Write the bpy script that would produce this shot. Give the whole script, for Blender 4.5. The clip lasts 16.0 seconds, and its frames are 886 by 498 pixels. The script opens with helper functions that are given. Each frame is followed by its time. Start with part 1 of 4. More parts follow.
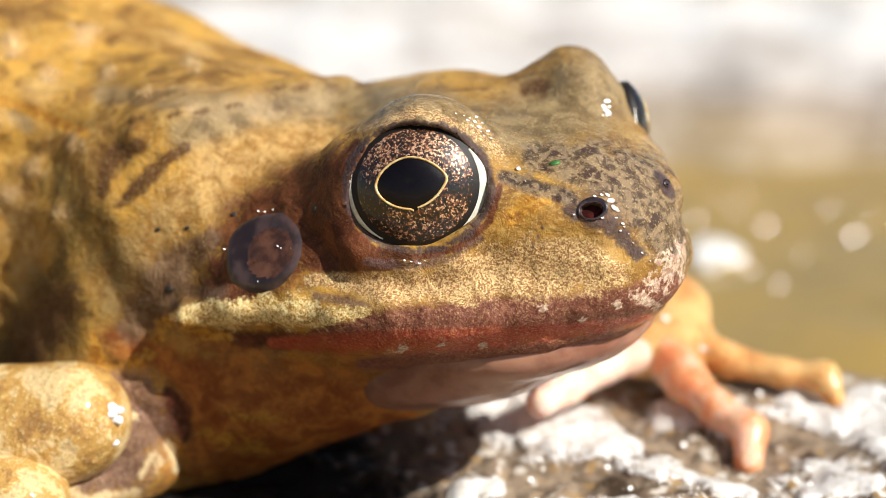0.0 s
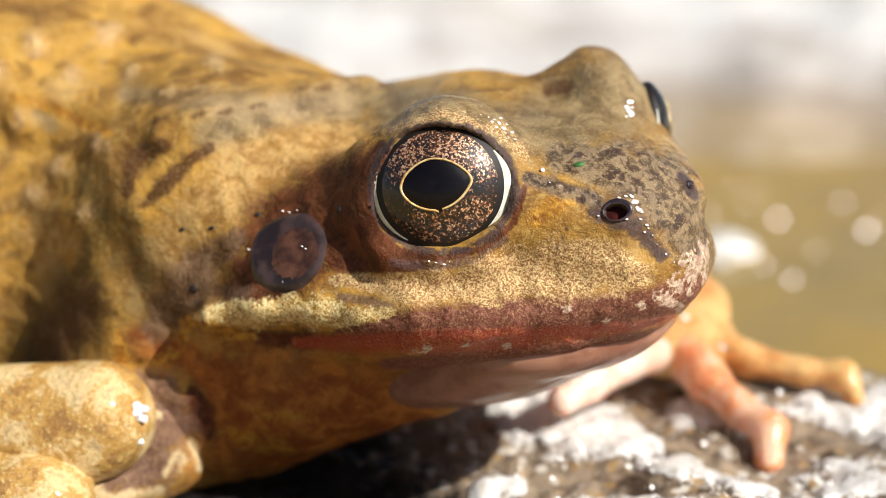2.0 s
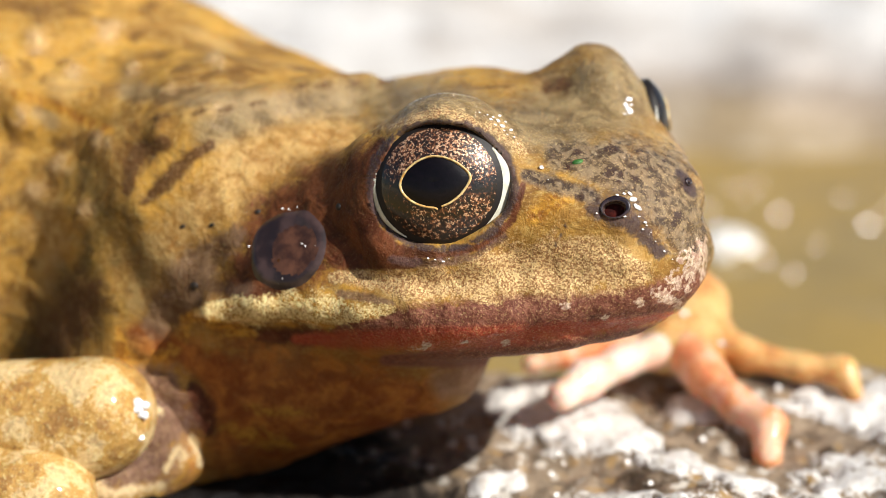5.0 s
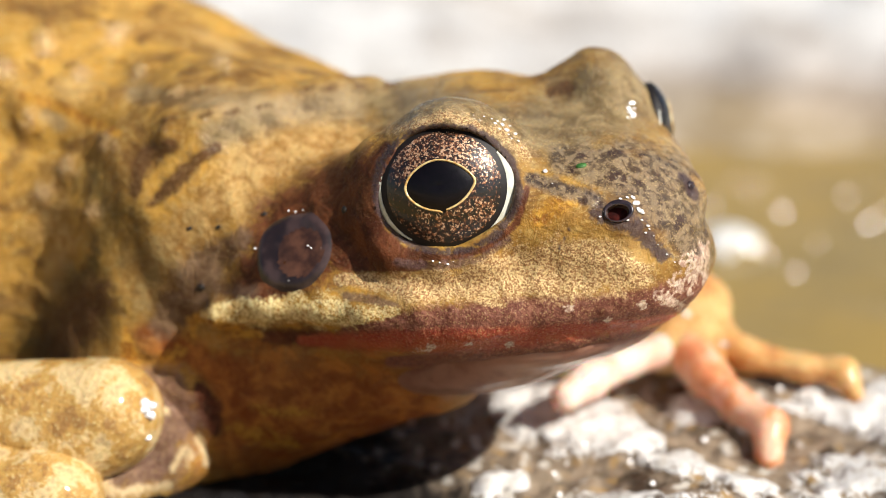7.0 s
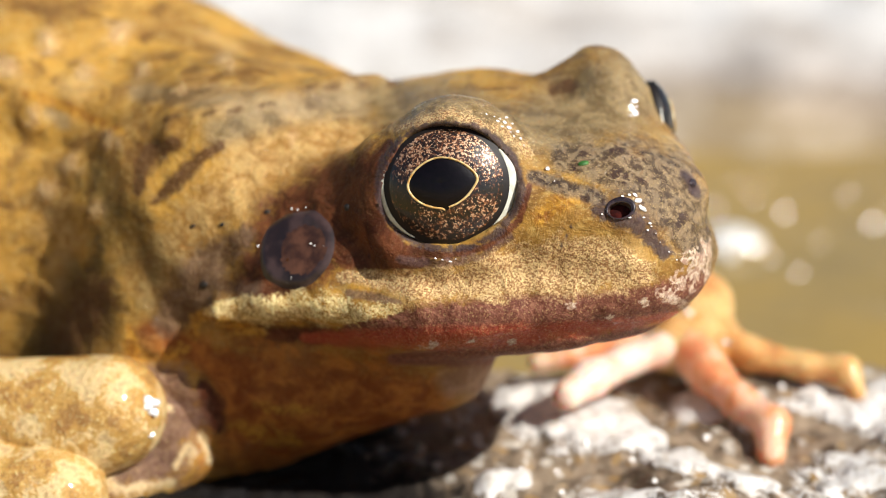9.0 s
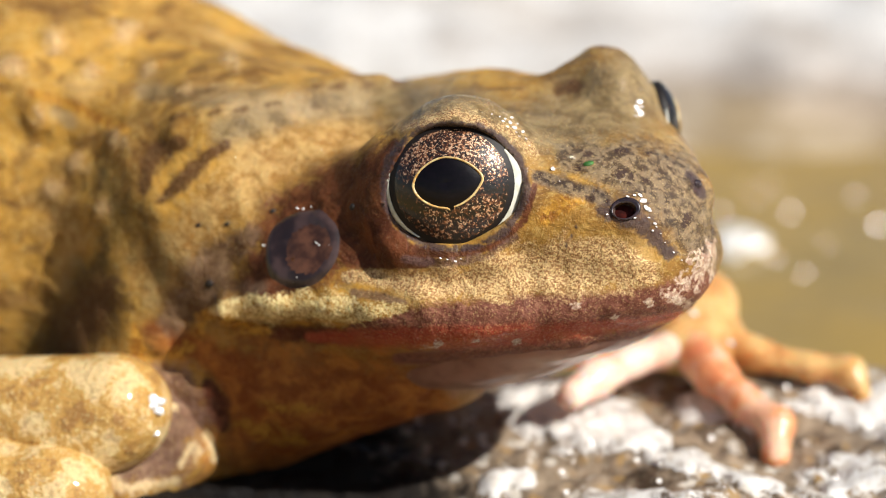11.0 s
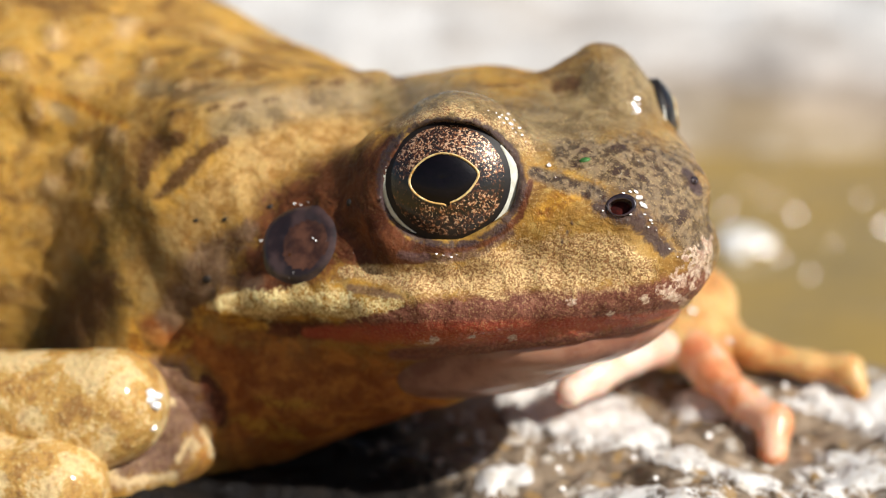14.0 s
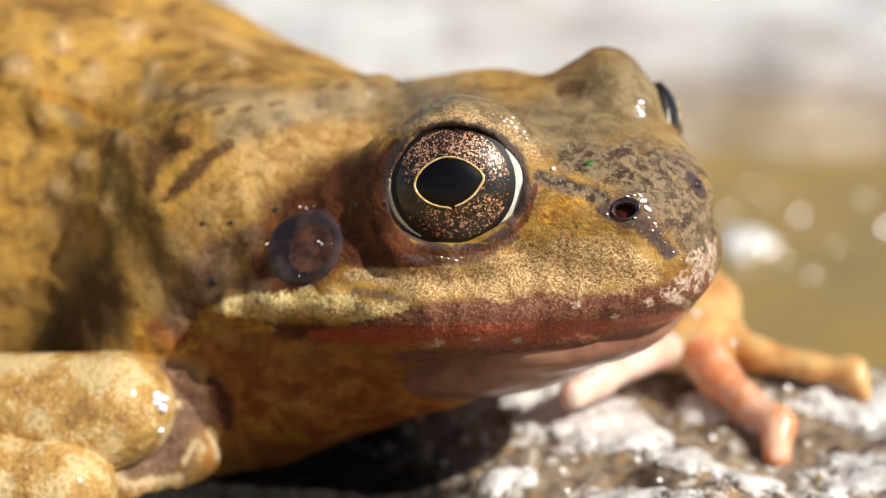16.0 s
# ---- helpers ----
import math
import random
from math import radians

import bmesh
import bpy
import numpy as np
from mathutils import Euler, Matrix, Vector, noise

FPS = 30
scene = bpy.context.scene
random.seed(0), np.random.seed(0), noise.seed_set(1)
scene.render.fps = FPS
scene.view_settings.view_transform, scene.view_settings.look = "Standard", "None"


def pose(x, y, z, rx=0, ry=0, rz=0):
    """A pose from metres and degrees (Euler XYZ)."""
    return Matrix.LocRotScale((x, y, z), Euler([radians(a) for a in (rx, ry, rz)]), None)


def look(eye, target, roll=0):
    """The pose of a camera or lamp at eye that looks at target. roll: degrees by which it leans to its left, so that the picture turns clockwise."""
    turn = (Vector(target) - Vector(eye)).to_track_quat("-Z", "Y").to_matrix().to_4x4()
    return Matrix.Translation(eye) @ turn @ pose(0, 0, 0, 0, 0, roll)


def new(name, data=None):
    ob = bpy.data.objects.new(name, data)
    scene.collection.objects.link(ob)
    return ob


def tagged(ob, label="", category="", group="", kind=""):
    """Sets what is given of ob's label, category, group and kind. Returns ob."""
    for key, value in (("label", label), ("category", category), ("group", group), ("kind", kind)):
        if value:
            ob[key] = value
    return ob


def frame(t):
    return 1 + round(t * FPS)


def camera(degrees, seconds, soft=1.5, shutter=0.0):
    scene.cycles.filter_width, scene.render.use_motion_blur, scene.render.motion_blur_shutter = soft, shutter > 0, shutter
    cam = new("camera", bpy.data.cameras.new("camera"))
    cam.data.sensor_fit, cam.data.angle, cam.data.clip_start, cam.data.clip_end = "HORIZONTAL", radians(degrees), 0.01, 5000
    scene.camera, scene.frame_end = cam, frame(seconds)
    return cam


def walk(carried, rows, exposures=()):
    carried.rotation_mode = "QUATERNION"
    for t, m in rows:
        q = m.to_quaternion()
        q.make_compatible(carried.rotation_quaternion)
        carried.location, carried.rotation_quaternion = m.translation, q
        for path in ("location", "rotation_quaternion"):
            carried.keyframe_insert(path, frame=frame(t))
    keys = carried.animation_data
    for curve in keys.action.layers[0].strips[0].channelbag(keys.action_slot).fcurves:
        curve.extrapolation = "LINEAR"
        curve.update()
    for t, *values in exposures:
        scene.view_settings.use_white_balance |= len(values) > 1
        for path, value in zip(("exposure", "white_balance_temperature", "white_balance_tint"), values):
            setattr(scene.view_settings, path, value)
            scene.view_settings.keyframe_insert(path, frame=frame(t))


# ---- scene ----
# The world is in metres; the small forms are worked out in millimetres and scaled by MM.
MM = 0.001
cam = camera(30.0, 16.0, soft=0.75)
cam.data.dof.use_dof = True
cam.data.dof.focus_distance = 0.0835
cam.data.dof.aperture_fstop = 27.0
walk(cam, [
    (0.0, pose(0.00000, -0.08140, 0.05401, 75.000, -0.000, 0.000)),
    (0.5, pose(-0.00002, -0.08132, 0.05381, 74.977, 0.089, 0.028)),
    (1.0, pose(0.00007, -0.08148, 0.05373, 74.931, 0.197, 0.047)),
    (1.5, pose(0.00024, -0.08137, 0.05407, 74.762, 0.146, 0.145)),
    (2.0, pose(-0.00097, -0.08157, 0.05467, 74.628, -0.022, 0.201)),
    (2.5, pose(-0.00120, -0.08181, 0.05498, 74.583, -0.015, 0.217)),
    (3.0, pose(-0.00079, -0.08188, 0.05481, 74.588, -0.016, 0.288)),
    (3.5, pose(-0.00074, -0.08174, 0.05497, 74.495, -0.026, 0.269)),
    (6.0, pose(-0.00073, -0.08212, 0.05500, 74.265, 0.032, 0.371)),
    (6.5, pose(-0.00044, -0.08233, 0.05535, 74.163, -0.101, 0.458)),
    (7.0, pose(-0.00084, -0.08248, 0.05565, 74.154, -0.046, 0.431)),
    (7.5, pose(-0.00062, -0.08240, 0.05531, 74.192, -0.050, 0.504)),
    (8.0, pose(-0.00077, -0.08240, 0.05528, 74.183, -0.136, 0.535)),
    (8.5, pose(-0.00083, -0.08253, 0.05525, 74.234, -0.122, 0.568)),
    (9.0, pose(-0.00081, -0.08276, 0.05545, 74.244, -0.035, 0.537)),
    (11.5, pose(-0.00077, -0.08292, 0.05549, 74.236, -0.144, 0.830)),
    (12.0, pose(-0.00058, -0.08302, 0.05553, 74.269, -0.112, 0.882)),
    (12.5, pose(-0.00045, -0.08295, 0.05546, 74.256, -0.099, 0.931)),
    (13.0, pose(0.00021, -0.08297, 0.05530, 74.272, -0.084, 1.003)),
    (13.5, pose(0.00008, -0.08278, 0.05497, 74.321, -0.181, 1.095)),
    (14.0, pose(0.00003, -0.08307, 0.05524, 74.284, -0.237, 1.214)),
    (14.5, pose(-0.00021, -0.08326, 0.05551, 74.255, -0.219, 1.275)),
    (15.0, pose(-0.00019, -0.08347, 0.05573, 74.272, -0.198, 1.316)),
    (15.5, pose(-0.00025, -0.08332, 0.05591, 74.241, -0.150, 1.280)),
    (16.0, pose(-0.00012, -0.08343, 0.05549, 74.298, -0.193, 1.281)),], exposures=[(0.0, 0.33), (1.5, 0.26), (9.0, 0.23), (16.0, 0.07)])

# ---- light ----
SUN = Vector((0.62, -0.42, 0.67)).normalized()
world = bpy.data.worlds.new("sky")
scene.world = world
world.use_nodes = True
sky = world.node_tree.nodes.new("ShaderNodeTexSky")
sky.sky_type = "NISHITA"
sky.sun_disc = False
sky.sun_elevation = math.asin(SUN.z)
sky.sun_rotation = math.atan2(SUN.x, SUN.y)
world.node_tree.links.new(sky.outputs[0], world.node_tree.nodes["Background"].inputs[0])
world.node_tree.nodes["Background"].inputs[1].default_value = 0.05
sun = new("sun", bpy.data.lights.new("sun", "SUN"))
sun.data.energy, sun.data.angle, sun.data.color = 4.7, radians(0.53), (1.0, 0.957, 0.892)
sun.matrix_world = look(SUN * 3, (0, 0, 0))


# ---- materials ----
class Nodes:
    """A short way to write a material's nodes."""

    def __init__(self, name):
        self.mat = bpy.data.materials.new(name)
        self.mat.use_nodes = True
        self.tree = self.mat.node_tree
        self.bsdf = self.tree.nodes["Principled BSDF"]
        self.co = self.tree.nodes.new("ShaderNodeTexCoord").outputs["Object"]

    def put(self, socket, value):
        if isinstance(value, bpy.types.NodeSocket):
            self.tree.links.new(value, socket)
        else:
            socket.default_value = value

    def node(self, kind, ins=(), **props):
        n = self.tree.nodes.new("ShaderNode" + kind)
        for k, v in props.items():
            setattr(n, k, v)
        for k, v in dict(ins).items():
            self.put(n.inputs[k], v)
        return n

    def noise(self, per_mm, detail=4.0, rough=0.55, warp=0.0, co=None):
        return self.node("TexNoise", {"Vector": co or self.co, "Scale": per_mm * 1000, "Detail": detail, "Roughness": rough, "Distortion": warp}).outputs["Fac"]

    def cells(self, per_mm, out="Distance", feature="F1", co=None):
        return self.node("TexVoronoi", {"Vector": co or self.co, "Scale": per_mm * 1000}, feature=feature).outputs[out]

    def math(self, op, a, b=0.0, c=0.0):
        return self.node("Math", {0: a, 1: b, 2: c}, operation=op).outputs[0]

    def ramp(self, x, lo, hi, a=0.0, b=1.0):
        return self.node("MapRange", {"Value": x, "From Min": lo, "From Max": hi, "To Min": a, "To Max": b}, interpolation_type="SMOOTHSTEP").outputs[0]

    def mix(self, f, a, b, how="MIX"):
        n = self.node("Mix", data_type="RGBA", blend_type=how)
        for i, v in ((0, f), (6, a), (7, b)):
            self.put(n.inputs[i], (*v, 1) if isinstance(v, tuple) and len(v) == 3 else v)
        return n.outputs[2]

    def attr(self, name):
        n = self.node("Attribute", attribute_name=name)
        s = self.node("SeparateColor", {0: n.outputs["Color"]})
        return (*s.outputs[:3], n.outputs["Alpha"])

    def bump(self, height, strength, mm, normal=None):
        ins = {"Height": height, "Strength": strength, "Distance": mm * MM}
        if normal:
            ins["Normal"] = normal
        return self.node("Bump", ins).outputs[0]

    def done(self, color, rough=0.5, normal=None, **more):
        self.put(self.bsdf.inputs["Base Color"], (*color, 1) if isinstance(color, tuple) and len(color) == 3 else color)
        self.put(self.bsdf.inputs["Roughness"], rough)
        if normal:
            self.put(self.bsdf.inputs["Normal"], normal)
        for k, v in more.items():
            self.put(self.bsdf.inputs[k.replace("_", " ")], v)
        return self.mat


def skin_material():
    """Wet frog skin: zones of pigment and some painted shade come from two sets of fields on the mesh, broken up by
    noise.
    """
    n = Nodes("frog_skin")
    stripe, gold, red, lip = n.attr("zone_a")
    mask, snout, belly, dark = n.attr("zone_b")
    pale, line, olive, flank = n.attr("zone_c")
    inner, cream, purple, chin = n.attr("zone_d")
    tan, bruise, amber, grey = n.attr("zone_e")
    small = n.noise(1.9, 4, 0.6, 0.6)
    broad, mid, fine = n.noise(0.16, 4, 0.6, 0.6), n.noise(0.75, 5, 0.6, 0.4), n.noise(4.5, 4, 0.65)
    grain = n.cells(13.5, "Color")
    g = n.node("SeparateColor", {0: grain}).outputs[0]

    def zone(field, soft=0.10, wob=0.5, fin=0.35, sml=0.0):
        field = n.math("MULTIPLY_ADD", n.math("SUBTRACT", small, 0.5), sml, field)
        w = n.math("MULTIPLY_ADD", n.math("SUBTRACT", mid, 0.5), wob, field)
        w = n.math("MULTIPLY_ADD", n.math("SUBTRACT", fine, 0.5), fin, w)
        return n.ramp(w, 0.5 - soft, 0.5 + soft)

    along_body = n.node("Mapping", {"Vector": n.co, "Rotation": (0, 0, radians(20)), "Scale": (0.35, 1.0, 1.0)}).outputs[0]
    streak = n.noise(0.55, 5, 0.65, 0.6, along_body)
    c = n.mix(n.ramp(broad, 0.38, 0.62), (0.57, 0.310, 0.056), (0.32, 0.165, 0.038))
    c = n.mix(n.ramp(small, 0.50, 0.66, 0, 0.6), c, (0.60, 0.39, 0.12))
    c = n.mix(n.ramp(streak, 0.48, 0.36, 0, 0.75), c, (0.15, 0.066, 0.018))
    c = n.mix(n.ramp(streak, 0.56, 0.68, 0, 0.5), c, (0.64, 0.40, 0.11))
    blot = n.noise(0.40, 5, 0.65, 0.8)
    c = n.mix(n.ramp(blot, 0.53, 0.64, 0, 0.65), c, (0.16, 0.072, 0.020))
    wart = n.ramp(n.cells(0.17), 0.30, 0.10)
    c = n.mix(n.math("MULTIPLY", wart, 0.55), c, (0.66, 0.42, 0.15))
    c = n.mix(n.math("MULTIPLY", zone(olive, 0.35), 0.85), c, n.mix(n.ramp(mid, 0.38, 0.62), (0.14, 0.100, 0.050), (0.33, 0.245, 0.125)))
    c = n.mix(n.math("MULTIPLY", zone(grey, 0.35, 0.8), 0.75), c, n.mix(n.ramp(streak, 0.38, 0.62), (0.16, 0.100, 0.045), (0.44, 0.315, 0.165)))
    c = n.mix(n.math("MULTIPLY", zone(tan, 0.35, 0.7, 0.4, 0.4), 0.85), c, n.mix(n.ramp(n.math("MULTIPLY_ADD", small, 0.5, n.math("MULTIPLY", mid, 0.5)), 0.40, 0.60), (0.36, 0.180, 0.048), (0.66, 0.420, 0.155)))
    c = n.mix(n.math("MULTIPLY", zone(belly, 0.30), 0.92), c, n.mix(n.ramp(mid, 0.40, 0.66), (0.260, 0.062, 0.011), (0.560, 0.190, 0.034)))
    # olive flank pigment with the shade behind the shoulder painted in
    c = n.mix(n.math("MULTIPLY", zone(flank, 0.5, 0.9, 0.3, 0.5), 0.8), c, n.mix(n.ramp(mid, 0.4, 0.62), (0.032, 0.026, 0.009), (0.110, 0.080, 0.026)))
    # brown streaks, plus shade painted behind the shoulder and under the stripe
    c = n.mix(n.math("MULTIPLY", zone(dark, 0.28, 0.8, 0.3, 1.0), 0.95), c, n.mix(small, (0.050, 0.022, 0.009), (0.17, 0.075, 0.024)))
    # face mask, plus shade painted under the lip stripe
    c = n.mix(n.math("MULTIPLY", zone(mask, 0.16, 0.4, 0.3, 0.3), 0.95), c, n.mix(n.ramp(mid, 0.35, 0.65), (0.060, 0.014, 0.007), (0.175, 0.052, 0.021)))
    c = n.mix(n.math("MULTIPLY", zone(bruise, 0.25, 0.6, 0.3, 0.6), 0.85), c, n.mix(n.ramp(mid, 0.36, 0.64), (0.105, 0.050, 0.028), (0.25, 0.150, 0.090)))
    c = n.mix(n.math("MULTIPLY", zone(amber, 0.25, 0.6, 0.3, 0.6), 0.85), c, n.mix(n.ramp(small, 0.36, 0.64), (0.28, 0.095, 0.014), (0.66, 0.340, 0.045)))
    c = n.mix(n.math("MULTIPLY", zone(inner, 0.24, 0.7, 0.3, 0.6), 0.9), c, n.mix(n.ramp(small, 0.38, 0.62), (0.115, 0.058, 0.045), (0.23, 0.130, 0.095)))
    c = n.mix(n.math("MULTIPLY", zone(cream, 0.36, 0.6, 0.5, 1.8), n.ramp(cream, 0.1, 0.3)), c, n.mix(fine, (0.55, 0.36, 0.16), (0.80, 0.64, 0.38)))
    c = n.mix(n.math("MULTIPLY", zone(purple, 0.25, 0.5, 0.3, 0.4), 0.8), c, n.mix(n.ramp(small, 0.38, 0.62), (0.080, 0.040, 0.038), (0.22, 0.128, 0.115)))
    # pale chin skin, lightened too for light bounced up from the rock
    c = n.mix(n.math("MULTIPLY", zone(chin, 0.30, 0.4), 0.9), c, n.mix(n.ramp(mid, 0.38, 0.62), (0.30, 0.155, 0.090), (0.48, 0.29, 0.185)))
    c = n.mix(zone(lip, 0.18), c, n.mix(n.ramp(fine, 0.4, 0.65), (0.165, 0.055, 0.035), (0.30, 0.125, 0.078)))
    goldc = n.mix(n.ramp(g, 0.15, 0.9), (0.33, 0.165, 0.066), (0.80, 0.57, 0.27))
    c = n.mix(zone(gold, 0.18, 0.95, 0.8), c, goldc)
    c = n.mix(n.math("MULTIPLY", zone(red, 0.26, 0.4), 0.85), c, n.mix(n.ramp(fine, 0.42, 0.62), (0.40, 0.048, 0.018), (0.48, 0.100, 0.042)))
    sn = n.mix(n.ramp(small, 0.40, 0.60), (0.048, 0.032, 0.023), (0.26, 0.185, 0.108))
    c = n.mix(n.math("MULTIPLY", zone(snout, 0.22, 0.8), 0.9), c, sn)
    c = n.mix(n.math("MULTIPLY", zone(pale, 0.16, 1.0, 0.8, 2.6), n.ramp(pale, 0.12, 0.32)), c, n.mix(n.ramp(fine, 0.42, 0.6), (0.46, 0.28, 0.20), (0.76, 0.60, 0.45)))
    spot = n.ramp(n.math("MULTIPLY_ADD", n.math("SUBTRACT", small, 0.5), 0.7, n.cells(0.75, "Distance")), 0.30, 0.20)
    spot = n.math("MULTIPLY", spot, n.ramp(n.math("SUBTRACT", snout, n.math("MULTIPLY", pale, 0.5)), 0.40, 0.7))
    c = n.mix(n.math("MULTIPLY", spot, 0.9), c, (0.055, 0.028, 0.018))
    c = n.mix(n.math("MULTIPLY", zone(line, 0.28, 0.7, 0.35, 1.5), 0.9), c, n.mix(small, (0.018, 0.010, 0.013), (0.10, 0.062, 0.064)))
    c = n.mix(zone(stripe, 0.15, 0.8, 0.8, 0.9), c, n.mix(n.ramp(n.math("MULTIPLY_ADD", g, 0.45, small), 0.45, 0.95), (0.45, 0.22, 0.035), (0.94, 0.76, 0.37)))
    c = n.mix(n.math("MULTIPLY", n.ramp(g, 0.80, 1.0, 0, 0.30), n.ramp(n.math("MAXIMUM", n.math("MAXIMUM", mask, purple), n.math("MAXIMUM", belly, line)), 0.3, 0.6, 1.0, 0.2)), c, (0.70, 0.50, 0.22))
    c = n.mix(n.ramp(g, 0.22, 0.0, 0, 0.18), c, (0.06, 0.03, 0.012))
    nrm = n.bump(n.math("ADD", mid, n.math("MULTIPLY", wart, 0.4)), 0.5, 0.6)
    nrm = n.bump(n.math("ADD", fine, n.math("MULTIPLY", n.cells(3.0), 0.6)), 0.22, 0.12, nrm)
    wetn = n.bump(n.math("ADD", n.cells(5.0), small), 0.9, 0.14, nrm)
    return n.done(c, n.ramp(fine, 0.3, 0.7, 0.48, 0.68), nrm, Specular_IOR_Level=0.16, Coat_Normal=wetn, Metallic=n.math("MULTIPLY", n.ramp(gold, 0.3, 0.6), n.ramp(g, 0.4, 1.0, 0.0, 0.35)), Coat_Weight=n.ramp(n.math("MAXIMUM", n.math("MAXIMUM", snout, olive), n.math("MAXIMUM", line, red)), 0.2, 0.7, 0.10, 0.75), Coat_Roughness=0.07, Subsurface_Weight=0.10, Subsurface_Radius=(1.2 * MM, 0.5 * MM, 0.25 * MM), Subsurface_Scale=1.0)


def limb_material(name, a, b, spots, sss=0.12, spotted=0.75, relief=0.5):
    n = Nodes(name)
    mid, fine, broad = n.noise(0.9, 5, 0.65, 0.15), n.noise(5.0, 4, 0.65), n.noise(0.45, 6, 0.7, 0.1)
    c = n.mix(n.ramp(broad, 0.44, 0.53), a, b)
    c = n.mix(n.ramp(broad, 0.55, 0.62, 0, spotted), c, spots)
    c = n.mix(n.ramp(mid, 0.44, 0.34, 0, spotted * 0.7), c, spots)
    c = n.mix(n.ramp(fine, 0.54, 0.70, 0, 0.5), c, tuple(min(0.95, v * 1.5) for v in a))
    c = n.mix(n.ramp(fine, 0.44, 0.32, 0, 0.35 * spotted), c, tuple(v * 0.6 for v in spots))
    nrm = n.bump(mid, relief, 0.6)
    nrm = n.bump(n.math("ADD", fine, n.cells(2.4)), relief, 0.14, nrm)
    return n.done(c, n.ramp(fine, 0.3, 0.7, 0.45, 0.65), nrm, Specular_IOR_Level=0.25, Coat_Weight=0.45, Coat_Roughness=0.10, Subsurface_Weight=sss, Subsurface_Radius=(1.6 * MM, 0.5 * MM, 0.25 * MM), Subsurface_Scale=1.0)


def plain_wet(name, a, b, per_mm=3.0, rough=0.3, coat=1.0, **more):
    n = Nodes(name)
    f = n.noise(per_mm, 4, 0.6)
    return n.done(n.mix(n.ramp(f, 0.35, 0.65), a, b), rough, n.bump(f, 0.25, 0.06), Coat_Weight=coat, Coat_Roughness=0.04, **more)


def iris_material():
    n = Nodes("bronze_iris")
    bar, _, _, _ = n.attr("zone_a")
    worms, dots, broad = n.noise(5.2, 2, 0.5, 0.3), n.noise(9.5, 2, 0.5), n.noise(0.6, 3, 0.6, 0.5)
    lean = n.math("MULTIPLY_ADD", n.math("SUBTRACT", broad, 0.5), 0.22, n.math("MULTIPLY", bar, -0.17))
    c = n.mix(n.ramp(n.math("ADD", worms, lean), 0.40, 0.60), (0.005, 0.002, 0.001), (0.13, 0.040, 0.013))
    f = n.math("MAXIMUM", n.ramp(n.math("ADD", worms, lean), 0.56, 0.63), n.ramp(n.math("ADD", dots, lean), 0.58, 0.65))
    c = n.mix(f, c, n.mix(n.ramp(dots, 0.4, 0.6), (0.48, 0.20, 0.085), (0.85, 0.58, 0.37)))
    return n.done(c, 0.40, n.bump(worms, 0.4, 0.08), Metallic=n.ramp(f, 0.0, 1.0, 0.1, 0.45), Coat_Weight=1.0, Coat_Roughness=0.035)


def rock_material():
    n = Nodes("lichen_rock")
    crust, frog_shade, _, _ = n.attr("zone_a")
    mid, fine, broad = n.noise(0.55, 6, 0.65, 0.4), n.noise(2.6, 5, 0.7), n.noise(0.12, 4, 0.6)
    grains = n.node("SeparateColor", {0: n.cells(1.7, "Color")}).outputs
    c = n.mix(n.ramp(mid, 0.34, 0.62), (0.085, 0.056, 0.034), (0.40, 0.30, 0.205))
    c = n.mix(n.ramp(fine, 0.56, 0.70, 0, 0.75), c, (0.50, 0.42, 0.32))
    c = n.mix(n.ramp(fine, 0.44, 0.34, 0, 0.75), c, (0.050, 0.030, 0.018))
    c = n.mix(n.ramp(broad, 0.45, 0.62, 0, 0.5), c, (0.36, 0.285, 0.20))
    c = n.mix(n.ramp(grains[0], 0.86, 0.92, 0, 0.85), c, (0.72, 0.66, 0.57))
    c = n.mix(n.ramp(grains[1], 0.88, 0.94, 0, 0.7), c, (0.44, 0.27, 0.10))
    # the frog's shadow, painted near black into the rock's colour
    c = n.mix(n.ramp(n.math("MULTIPLY_ADD", n.math("SUBTRACT", mid, 0.5), 0.6, frog_shade), 0.40, 0.62), c, n.mix(n.ramp(mid, 0.4, 0.7), (0.003, 0.002, 0.002), (0.013, 0.009, 0.006)))
    w = n.math("MULTIPLY_ADD", n.math("SUBTRACT", fine, 0.5), 1.0, crust)
    w = n.math("MULTIPLY_ADD", n.math("SUBTRACT", mid, 0.5), 0.7, w)
    white = n.mix(n.ramp(fine, 0.35, 0.55), (0.66, 0.59, 0.49), (0.92, 0.90, 0.87))
    white = n.mix(n.ramp(n.noise(1.3, 5, 0.7), 0.60, 0.68, 0, 0.6), white, (0.44, 0.35, 0.24))
    c = n.mix(n.ramp(w, 0.42, 0.48), c, white)
    nrm = n.bump(n.math("ADD", mid, n.math("MULTIPLY", fine, 0.6)), 0.6, 0.7)
    return n.done(c, n.ramp(mid, 0.3, 0.7, 0.45, 0.85), nrm, Specular_IOR_Level=0.25, Coat_Weight=0.10, Coat_Roughness=0.2)


